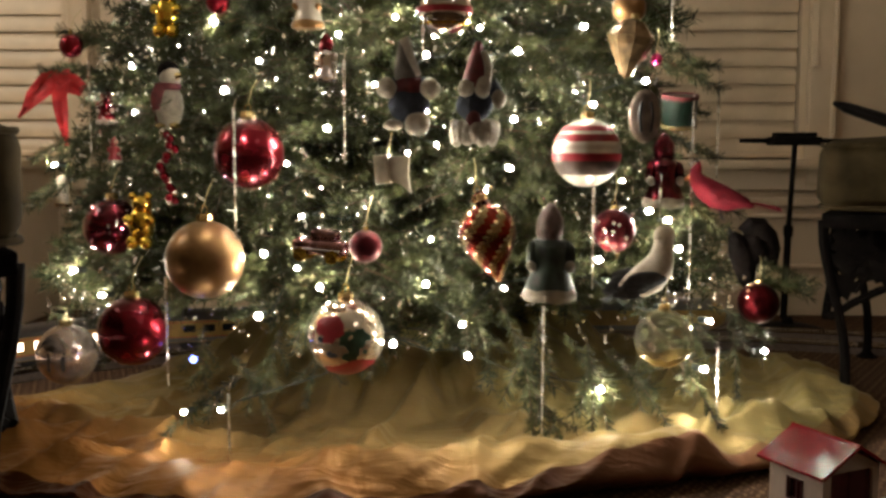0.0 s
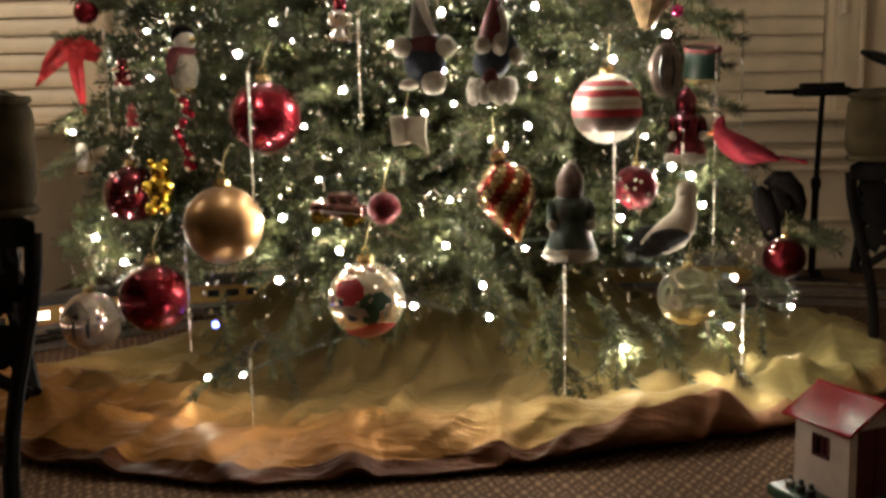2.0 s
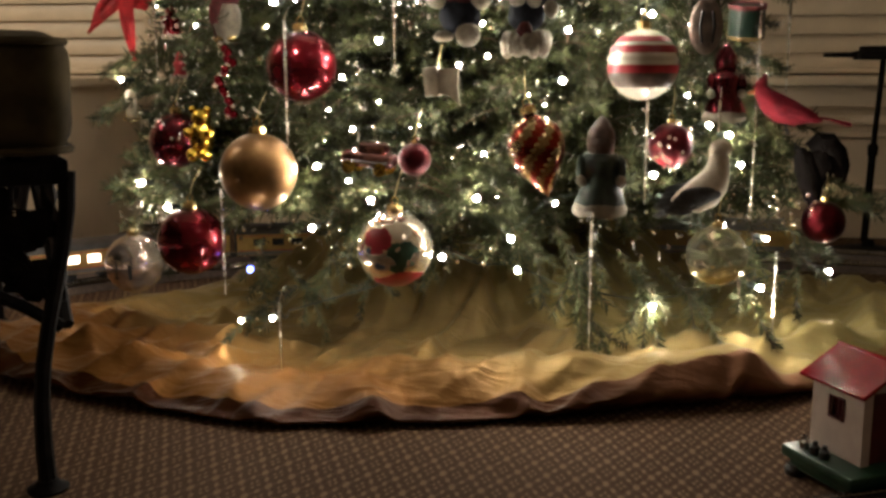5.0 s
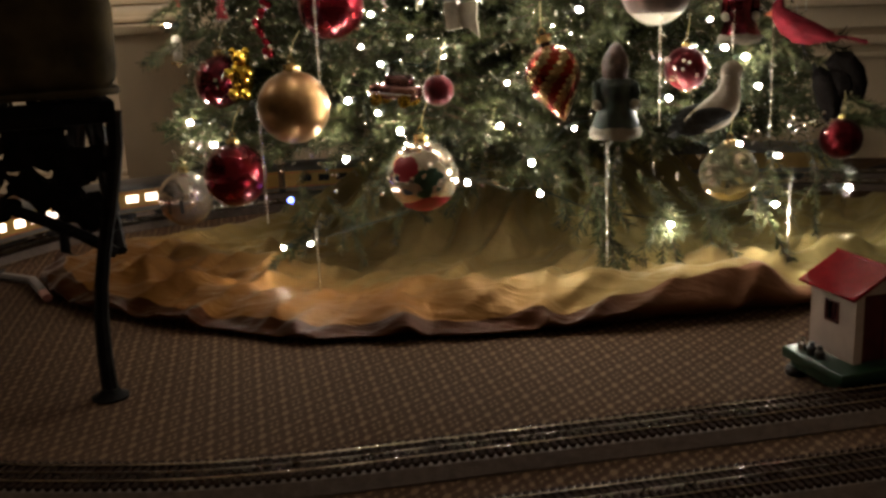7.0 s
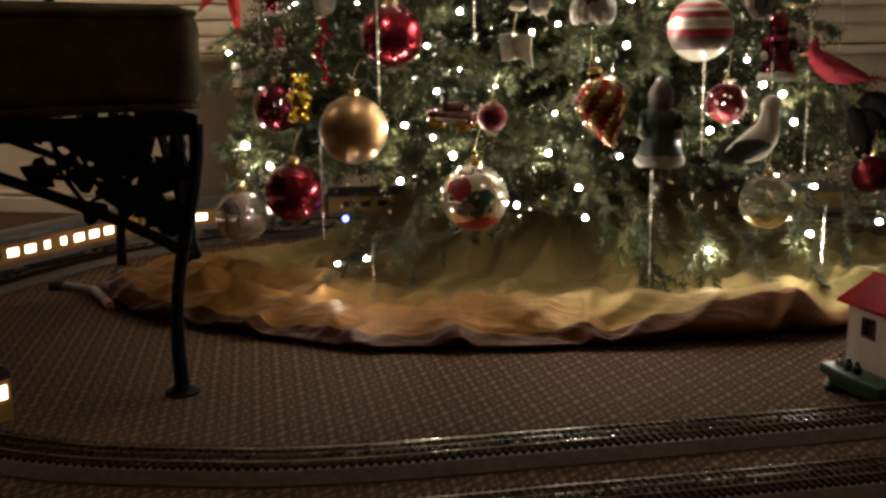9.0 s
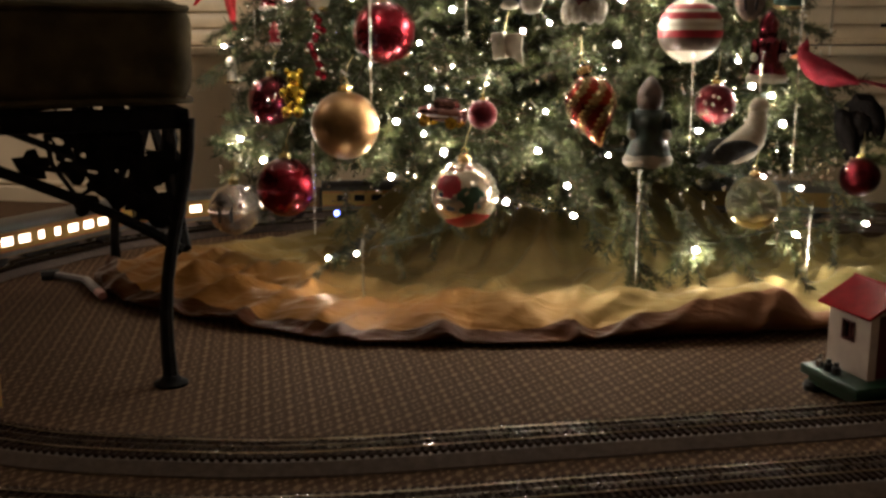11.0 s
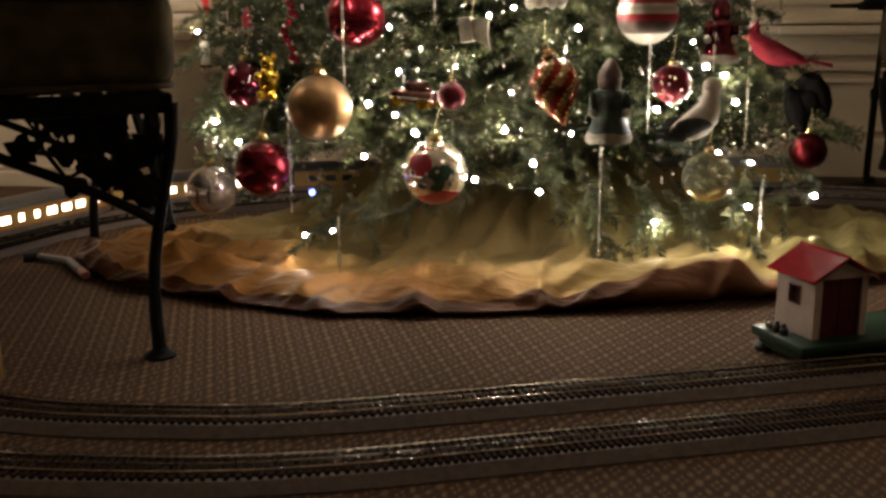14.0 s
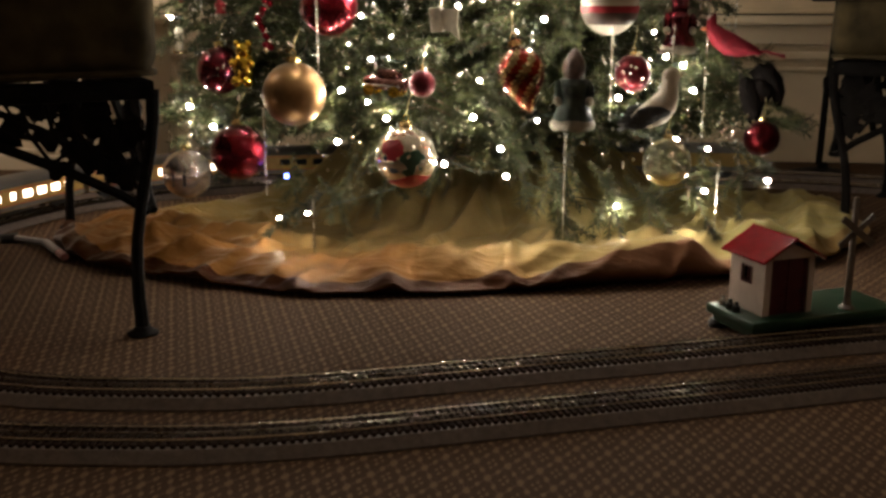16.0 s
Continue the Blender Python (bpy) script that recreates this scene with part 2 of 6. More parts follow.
def box(bm, c, s, rot=None, bevel=0.0, seg=1, mi=0):
    """A box with middle c and size s, turned by the Euler degrees rot, its edges rounded."""
    r = bmesh.ops.create_cube(bm, size=1.0)
    vs = r["verts"]
    for v in vs:
        v.co = Vector((v.co.x * s[0], v.co.y * s[1], v.co.z * s[2]))
    faces = list({f for v in vs for f in v.link_faces})
    if bevel > 0:
        es = list({e for v in vs for e in v.link_edges})
        g = bmesh.ops.bevel(bm, geom=es, offset=bevel, segments=seg, affect="EDGES", profile=0.5)
        vs = list({v for f in g["faces"] for v in f.verts} | {v for v in vs if v.is_valid})
        faces = list({f for v in vs for f in v.link_faces})
    m = pose(c[0], c[1], c[2], *(rot or (0, 0, 0)))
    for v in vs:
        v.co = m @ v.co
    for f in faces:
        f.material_index = mi
    return vs


def tube(bm, pts, r, seg=8, cap=True, flat=1.0, mi=0):
    """A round bar along pts; r is one radius or one for each point; flat squeezes its second axis."""
    pts = [Vector(p) for p in pts]
    n = len(pts)
    rings = []
    up = None
    for i, p in enumerate(pts):
        d = (pts[min(i + 1, n - 1)] - pts[max(i - 1, 0)]).normalized()
        if up is None:
            up = Vector((0, 0, 1)) if abs(d.z) < 0.9 else Vector((0, 1, 0))
        side = d.cross(up).normalized()
        up = side.cross(d).normalized()
        ri = r[i] if isinstance(r, (list, tuple)) else r
        rings.append([bm.verts.new(p + (side * math.cos(a) + up * math.sin(a) * flat) * ri)
                      for a in (2 * math.pi * k / seg for k in range(seg))])
    for a, b in zip(rings, rings[1:]):
        for k in range(seg):
            f = bm.faces.new((a[k], a[(k + 1) % seg], b[(k + 1) % seg], b[k]))
            f.material_index = mi
    if cap:
        bm.faces.new(rings[0]).material_index = mi
        bm.faces.new(list(reversed(rings[-1]))).material_index = mi


def lathe(bm, prof, seg=24, m=None, mi=0, close=True, wob=None):
    """Turns the profile of (radius, height) pairs round the z axis."""
    m = m or Matrix()
    rings = []
    for r, z in prof:
        if r < 1e-6:
            rings.append([bm.verts.new(m @ Vector((0, 0, z)))])
        else:
            ring = []
            for k in range(seg):
                a = 2 * math.pi * k / seg
                rr = r * (wob(a, z) if wob else 1)
                ring.append(bm.verts.new(m @ Vector((rr * math.cos(a), rr * math.sin(a), z))))
            rings.append(ring)
    for a, b in zip(rings, rings[1:]):
        for k in range(seg):
            k2 = (k + 1) % seg
            if len(a) == 1 and len(b) == 1:
                continue
            if len(a) == 1:
                f = bm.faces.new((a[0], b[k2], b[k]))
            elif len(b) == 1:
                f = bm.faces.new((a[k], a[k2], b[0]))
            else:
                f = bm.faces.new((a[k], a[k2], b[k2], b[k]))
            f.material_index = mi


def ball(bm, c, r, seg=20, rings=12, squash=(1, 1, 1), mi=0, rot=None):
    m = pose(c[0], c[1], c[2], *(rot or (0, 0, 0))) @ Matrix.Diagonal((r * squash[0], r * squash[1], r * squash[2], 1))
    lathe(bm, [(math.sin(math.pi * i / rings) if 0 < i < rings else 0, -math.cos(math.pi * i / rings)) for i in range(rings + 1)], seg, m, mi)


def closed_spline(ctrl, n):
    """n points, evenly spaced, on a smooth closed curve through the control points."""
    k = len(ctrl)
    raw = []
    for i in range(k):
        p0, p1, p2, p3 = (Vector(ctrl[(i + j - 1) % k]) for j in range(4))
        for s in range(40):
            t = s / 40
            raw.append(0.5 * ((2 * p1) + (p2 - p0) * t + (2 * p0 - 5 * p1 + 4 * p2 - p3) * t * t + (3 * p1 - p0 - 3 * p2 + p3) * t ** 3))
    for _ in range(12):
        raw = [(raw[i - 1] + raw[i] * 2 + raw[(i + 1) % len(raw)]) / 4 for i in range(len(raw))]
    acc = [0.0]
    for i in range(len(raw)):
        acc.append(acc[-1] + (raw[(i + 1) % len(raw)] - raw[i]).length)
    out, j = [], 0
    for q in range(n):
        want = acc[-1] * q / n
        while acc[j + 1] < want:
            j += 1
        f = (want - acc[j]) / max(1e-9, acc[j + 1] - acc[j])
        out.append(raw[j].lerp(raw[(j + 1) % len(raw)], f))
    return out, acc[-1]


# ---- setting: floor, walls, ceiling ----
X0, X1, Y0, Y1, HIGH = -2.6, 2.6, -2.2, 2.60, 2.5
bm = bmesh.new()
box(bm, ((X0 + X1) / 2, (Y0 + Y1) / 2, -0.03), (X1 - X0 + 0.4, Y1 - Y0 + 0.4, 0.06))
solid("floor", bm, CARPET, "brown patterned wall-to-wall carpet with a small woven motif", "floor", "structure")
bm = bmesh.new()
box(bm, ((X0 + X1) / 2, (Y0 + Y1) / 2, HIGH + 0.05), (X1 - X0 + 0.4, Y1 - Y0 + 0.4, 0.1))
solid("ceiling", bm, CEIL, "plain off-white painted ceiling", "ceiling", "structure")
for nm, c, s in (("wall_south", (0, Y0 - 0.06, HIGH / 2), (X1 - X0, 0.12, HIGH)),
                 ("wall_west", (X0 - 0.06, (Y0 + Y1) / 2, HIGH / 2), (0.12, Y1 - Y0 + 0.24, HIGH)),
                 ("wall_east", (X1 + 0.06, (Y0 + Y1) / 2, HIGH / 2), (0.12, Y1 - Y0 + 0.24, HIGH))):
    bm = bmesh.new()
    box(bm, c, s)
    solid(nm, bm, WALL, "plain cream painted wall", "wall", "structure")

# ---- track loops ----
INNER = [(0.56, 1.018), (0.27, 0.904), (0.006, 0.799), (-0.15, 0.739), (-0.287, 0.707), (-0.495, 0.700), (-0.75, 0.78), (-0.925, 0.98), (-1.0, 1.23),
         (-0.98, 1.47), (-0.89, 1.72), (-0.66, 1.95), (-0.3, 2.09), (0.2, 2.17), (0.62, 2.185), (0.92, 2.12), (1.22, 2.03), (1.43, 1.82), (1.45, 1.55), (1.3, 1.31), (0.95, 1.14)]
LOOP, LOOP_LEN = closed_spline([(x, y, 0) for x, y in INNER], 720)


def along(s, side=0.0, z=0.0):
    """A place s metres along the inner loop, and the way that it heads there."""
    n = len(LOOP)
    f = (s / LOOP_LEN * n) % n
    i = int(f)
    p = LOOP[i].lerp(LOOP[(i + 1) % n], f - i)
    d = (LOOP[(i + 2) % n] - LOOP[i - 1]).normalized()
    return Vector((p.x - d.y * side, p.y + d.x * side, z)), d


def track(name, side, label):
    """One loop of three-rail track on a moulded roadbed; side offsets it to the left of the inner loop's heading."""
    top = thing(name, label, "toy track", group="toy train tracks")
    n = 360
    def sweep(prof, mi=None):
        b = bmesh.new()
        rings = []
        for i in range(n):
            p, d = along(i * LOOP_LEN / n, side)
            lft = Vector((-d.y, d.x, 0))
            rings.append([b.verts.new(p + lft * u + Vector((0, 0, h))) for u, h in prof])
        k = len(prof)
        for i in range(n):
            a, c = rings[i], rings[(i + 1) % n]
            for j in range(k):
                b.faces.new((a[j], a[(j + 1) % k], c[(j + 1) % k], c[j]))
        return b
    part("roadbed", sweep([(-0.041, 0.0), (-0.041, 0.002), (-0.030, 0.0115), (0.030, 0.0115), (0.041, 0.002), (0.041, 0.0)]), ROADBED, top)
    for u, m_, h in ((-0.0158, RAIL, 0.0172), (0.0, RAIL_DARK, 0.0170), (0.0158, RAIL, 0.0172)):
        part("rail", sweep([(u - 0.0010, 0.0125), (u - 0.0006, h - 0.0008), (u - 0.0003, h), (u + 0.0003, h), (u + 0.0006, h - 0.0008), (u + 0.0010, 0.0125)]), m_, top)
    part("ballast_strip", sweep([(-0.0215, 0.0105), (-0.0215, 0.0128), (0.0215, 0.0128), (0.0215, 0.0105)]), TIE, top)
    # sleepers; the stretch in front lies nearest, its sleepers are single parts
    tie = bmesh.new()
    box(tie, (0, 0, 0.0128), (0.0046, 0.055, 0.0048), bevel=0.0007)
    tie_mesh = mesh_of(tie, TIE, False)
    rest = bmesh.new()
    length = sum((along((i + 1) * LOOP_LEN / n, side)[0] - along(i * LOOP_LEN / n, side)[0]).length for i in range(n))
    count = int(length / 0.0088)
    singles = 0
    for i in range(count):
        p, d = along(i * LOOP_LEN / count, side)
        m = Matrix.Translation(p) @ Matrix.Rotation(math.atan2(d.y, d.x), 4, "Z")
        if p.y < 1.02 and -0.6 < p.x < 0.62 and singles < 140:
            ob = new("sleeper", tie_mesh)
            ob.parent, ob.matrix_basis = top, m
            singles += 1
        else:
            vs = box(rest, (0, 0, 0.0128), (0.0046, 0.055, 0.0048))
            for v in vs:
                v.co = m @ v.co
    r = part("sleeper", rest, TIE, top, smooth=False)
    r["kind"] = "stuff"
    return top


track("toy_train_track", 0.0, "inner loop of three-rail toy train track on grey roadbed, on carpet")
track("toy_train_track", 0.131, "outer loop of three-rail toy train track on grey roadbed, on carpet")

# ---- north wall with its windows and blinds ----
def wall_with_windows():
    holes = [(-2.05, -1.02, 0.40, 1.95), (-0.62, 0.22, 0.40, 1.95), (0.34, 0.875, 0.40, 1.95)]
    bm = bmesh.new()
    y, t = Y1 + 0.07, 0.14
    xs = [X0] + [v for h in holes for v in h[:2]] + [X1]
    for a, b in zip(xs[0::2], xs[1::2]):
        box(bm, ((a + b) / 2, y, HIGH / 2), (b - a, t, HIGH))
    for a, b, z0, z1 in holes:
        box(bm, ((a + b) / 2, y, z0 / 2), (b - a, t, z0))
        box(bm, ((a + b) / 2, y, (z1 + HIGH) / 2), (b - a, t, HIGH - z1))
    solid("wall_north", bm, WALL, "cream painted wall with panelled wainscot below the windows", "wall", "structure")
    glass = mat("night_window_glass", (0.02, 0.02, 0.025), 0.05, vary=0.02, bump=0.0, spec=0.6)
    for i, (a, b, z0, z1) in enumerate(holes):
        w = thing("window_%d" % (i + 1), "cream sash window with closed two-inch horizontal slat blind", "window", Matrix.Translation(((a + b) / 2, Y1, 0)), kind="structure")
        half = (b - a) / 2
        bm = bmesh.new()
        for sx in (-1, 1):
            box(bm, (sx * (half + 0.033), -0.012, (z0 + z1) / 2), (0.066, 0.024, z1 - z0 + 0.13), bevel=0.004, seg=2)
            box(bm, (sx * (half + 0.060), -0.028, (z0 + z1) / 2), (0.012, 0.012, z1 - z0 + 0.13), bevel=0.003)
            box(bm, (sx * (half - 0.008), 0.035, (z0 + z1) / 2), (0.016, 0.07, z1 - z0))
        box(bm, (0, -0.012, z1 + 0.033), (2 * half, 0.024, 0.066), bevel=0.004)
        part("window_frame", bm, TRIM, w)
        bm = bmesh.new()
        box(bm, (0, -0.025, z0 - 0.012), (2 * half + 0.16, 0.06, 0.024), bevel=0.006, seg=2)
        box(bm, (0, -0.010, z0 - 0.052), (2 * half + 0.12, 0.018, 0.055), bevel=0.004)
        part("window_sill", bm, TRIM, w)
        bm = bmesh.new()
        box(bm, (0, 0.10, (z0 + z1) / 2), (2 * half, 0.006, z1 - z0))
        part("pane", bm, glass, w)
        bm = bmesh.new()
        box(bm, (0, 0.028, z1 - 0.025), (2 * half - 0.036, 0.05, 0.05), bevel=0.004)
        part("headrail", bm, TRIM, w)
        sl = bmesh.new()
        n = 6
        prof = [(-0.026 + 0.052 * k / n, 0.004 * math.sin(math.pi * k / n)) for k in range(n + 1)]
        rot = Matrix.Rotation(radians(74), 4, "X")
        L = 2 * half - 0.04
        top, bot = [], []
        for u, h in prof:
            top.append([sl.verts.new(rot @ Vector((sx * L / 2, u, h + 0.0015))) for sx in (-1, 1)])
            bot.append([sl.verts.new(rot @ Vector((sx * L / 2, u, h - 0.0015))) for sx in (-1, 1)])
        for k in range(n):
            sl.faces.new((top[k][0], top[k][1], top[k + 1][1], top[k + 1][0]))
            sl.faces.new((bot[k + 1][0], bot[k + 1][1], bot[k][1], bot[k][0]))
        sl.faces.new((top[0][1], top[0][0], bot[0][0], bot[0][1]))
        sl.faces.new((top[n][0], top[n][1], bot[n][1], bot[n][0]))
        sme = mesh_of(sl, SLAT)
        rnd = random.Random(i)
        z = z0 + 0.035
        while z < z1 - 0.06:
            ob = new("slat", sme)
            ob.parent = w
            ob.matrix_basis = pose(0, 0.028, z, rnd.uniform(-3, 3), rnd.uniform(-0.1, 0.1), 0)
            z += 0.0455
        bm = bmesh.new()
        box(bm, (0, 0.028, z0 + 0.012), (L, 0.04, 0.016), bevel=0.004)
        part("bottom_rail", bm, TRIM, w)
        bm = bmesh.new()
        tube(bm, [(half + 0.010, -0.032, z1 - 0.03), (half + 0.012, -0.034, 0.68)], 0.0016, 6)
        cord = part("pull_cord", bm, TRIM, w)
        bm = bmesh.new()
        lathe(bm, [(0, 0.682), (0.004, 0.680), (0.009, 0.650), (0.010, 0.634), (0, 0.632)], 12, Matrix.Translation((half + 0.012, -0.034, 0)))
        part("tassel", bm, TRIM, cord)
    # wainscot rail, panels and skirting board
    bm = bmesh.new()
    box(bm, (0, Y1 - 0.008, 0.292), (X1 - X0, 0.016, 0.022), bevel=0.004, seg=2)
    for a in np.arange(X0 + 0.1, X1 - 0.6, 0.72):
        for zz in (0.255, 0.125):
            box(bm, (a + 0.3, Y1 - 0.005, zz), (0.60, 0.01, 0.012), bevel=0.003)
        for xx in (a + 0.006, a + 0.594):
            box(bm, (xx, Y1 - 0.005, 0.19), (0.012, 0.01, 0.118), bevel=0.003)
    solid("trim", bm, TRIM, "cream wainscot rail and panel mouldings on the wall", "trim", "structure")
    bm = bmesh.new()
    box(bm, (0, Y1 - 0.009, 0.045), (X1 - X0, 0.018, 0.09), bevel=0.003)
    box(bm, (0, Y1 - 0.006, 0.095), (X1 - X0, 0.012, 0.014), bevel=0.004)
    solid("baseboard", bm, TRIM, "cream painted baseboard along the wall", "baseboard", "structure")


wall_with_windows()

# built-in low bench under the far window
bm = bmesh.new()
box(bm, (-1.83, 2.385, 0.19), (1.54, 0.43, 0.38))
box(bm, (-1.83, 2.375, 0.388), (1.58, 0.45, 0.022), bevel=0.005, seg=2)
box(bm, (-1.83, 2.163, 0.021), (1.56, 0.016, 0.042), bevel=0.003)
box(bm, (-1.83, 2.165, 0.052), (1.55, 0.010, 0.012), bevel=0.003)
solid("trim", bm, WALL, "cream painted boxed-in ledge under the window", "trim", "structure")

# ---- Christmas tree ----
TX, TY, TREE_H = -0.105, 1.975, 2.25


def tree_radius(z):
    return 0.695 * max(0.0, 1 - z / TREE_H) ** 0.86


def tree_skin(z, a):
    """The tree's outer radius at a height and bearing; its sides are slimmer than its front."""
    c = math.cos(a)
    return tree_radius(z) * (1 - (0.08 if c > 0 else -0.03) * abs(c) ** 1.1 * min(1, max(0, (z - 0.25) * 5)))


def bough_mesh(L, seed):
    """One fir bough along +x: a woody stem, side twigs and flat rows of needles."""
    rnd = random.Random(seed)
    verts, faces, mats = [], [], []

    def stick(a, b, ra, rb):
        d = (b - a).normalized()
        s = d.orthogonal().normalized()
        u = d.cross(s)
        i = len(verts)
        for p, r in ((a, ra), (b, rb)):
            for k in range(4):
                verts.append(p + (s * math.cos(k * math.pi / 2) + u * math.sin(k * math.pi / 2)) * r)
        for k in range(4):
            faces.append((i + k, i + (k + 1) % 4, i + 4 + (k + 1) % 4, i + 4 + k))
            mats.append(1)

    def needles(a, b, step, ln):
        d = (b - a)
        n = max(2, int(d.length / step))
        d = d.normalized()
        side = d.cross(Vector((0, 0, 1))).normalized()
        up = side.cross(d)
        for k in range(n):
            p = a.lerp(b, (k + rnd.random()) / n)
            for q in (-1, 1, 0, 2):
                ang = q * radians(rnd.uniform(35, 95)) if abs(q) == 1 else (rnd.uniform(-0.6, 0.6) if q == 0 else rnd.uniform(0, 6.28))
                out = side * math.sin(ang) + up * math.cos(ang) * 0.85
                v = (d * rnd.uniform(0.45, 0.85) + out).normalized() * ln * rnd.uniform(0.7, 1.15)
                w = v.cross(Vector((rnd.uniform(-1, 1), rnd.uniform(-1, 1), rnd.uniform(-1, 1)))).normalized() * 0.00125
                i = len(verts)
                verts.extend((p - w, p + w, p + v + w * 0.6, p + v - w * 0.6))
                faces.append((i, i + 1, i + 2, i + 3))
                mats.append(0)

    droop = rnd.uniform(0.05, 0.16)
    def stem(t):
        return Vector((L * t, 0.02 * L * math.sin(5 * t + seed), -droop * L * t * t + 0.03 * L * math.sin(3 * t)))
    K = 10
    for k in range(K):
        stick(stem(k / K), stem((k + 1) / K), 0.0055 * (1 - k / K) + 0.0012, 0.0055 * (1 - (k + 1) / K) + 0.0012)
    needles(stem(0.45), stem(0.72), 0.0050, 0.018)
    needles(stem(0.72), stem(1.0), 0.0042, 0.018)
    x, sgn = 0.18, 1
    while x < 0.97:
        base = stem(x)
        tl = (0.20 * (1 - x) + 0.05) * rnd.uniform(0.75, 1.2) * (L / 0.6 + 0.35)
        ang = radians(rnd.uniform(38, 62)) * sgn
        tip = base + Vector((math.cos(ang) * tl, math.sin(ang) * tl, rnd.uniform(-0.25, 0.12) * tl))
        mid = base.lerp(tip, 0.5) + Vector((0, 0, 0.05 * tl))
        stick(base, mid, 0.0022, 0.0017)
        stick(mid, tip, 0.0017, 0.0009)
        needles(base.lerp(mid, 0.25), mid, 0.0054, 0.017)
        needles(mid, tip, 0.0042, 0.016)
        if tl > 0.09:
            for f, s2 in ((0.4, 1), (0.65, -1)):
                b2 = base.lerp(tip, f)
                a2 = ang + s2 * radians(45)
                t2 = b2 + Vector((math.cos(a2), math.sin(a2), rnd.uniform(-0.3, 0.2))) * tl * 0.42
                stick(b2, t2, 0.0014, 0.0008)
                needles(b2, t2, 0.0046, 0.015)
        x += 0.028 / L * 0.6
        sgn = -sgn
    me = bpy.data.meshes.new("mesh")
    me.from_pydata([tuple(v) for v in verts], [], faces)
    me.materials.append(NEEDLE)
    me.materials.append(BARK)
    me.polygons.foreach_set("material_index", mats)
    return me


def twig_mesh(L, seed, single=False):
    """A thin drooping spray: a stem and a few side twigs, each a narrow brush of needles; or one plain brush."""
    rnd = random.Random(seed)
    verts, faces, mats = [], [], []

    def brush(a, b, ln, step=0.0027):
        d = b - a
        n = int(d.length / step)
        d = d.normalized()
        s = d.orthogonal().normalized()
        u = d.cross(s)
        i = len(verts)
        for p, r in ((a, 0.0016), (b, 0.0009)):
            for k in range(4):
                verts.append(p + (s * math.cos(k * 1.5708) + u * math.sin(k * 1.5708)) * r)
        for k in range(4):
            faces.append((i + k, i + (k + 1) % 4, i + 4 + (k + 1) % 4, i + 4 + k))
            mats.append(1)
        for k in range(n):
            p = a.lerp(b, (k + rnd.random()) / n)
            for _ in range(3):
                th = rnd.uniform(0, 6.283)
                v = (d * rnd.uniform(0.55, 1.1) + s * math.cos(th) + u * math.sin(th)).normalized() * ln * rnd.uniform(0.7, 1.15)
                w = v.cross(Vector((rnd.uniform(-1, 1), rnd.uniform(-1, 1), rnd.uniform(-1, 1)))).normalized() * 0.0010
                i = len(verts)
                verts.extend((p - w, p + w, p + v + w * 0.6, p + v - w * 0.6))
                faces.append((i, i + 1, i + 2, i + 3))
                mats.append(0)

    def stem(t):
        return Vector((L * t, 0.05 * L * math.sin(3 * t + seed), -0.20 * L * t * t))
    for k in range(5):
        brush(stem(k / 5), stem((k + 1) / 5), 0.013 if single else 0.019, 0.0018 if single else 0.0027)
    for x, sg in ((0.22, 1), (0.40, -1)) if single else ((0.30, 1), (0.42, -1), (0.58, 1), (0.72, -1)):
        base = stem(x)
        tl = L * (0.50 - 0.34 * x) * rnd.uniform(0.8, 1.25)
        a = sg * radians(rnd.uniform(28, 48))
        tip = base + Vector((math.cos(a), math.sin(a), rnd.uniform(-0.5, -0.1))) * tl
        brush(base, tip, 0.017)
    me = bpy.data.meshes.new("mesh")
    me.from_pydata([tuple(v) for v in verts], [], faces)
    me.materials.append(NEEDLE)
    me.materials.append(BARK)
    me.polygons.foreach_set("material_index", mats)
    return me


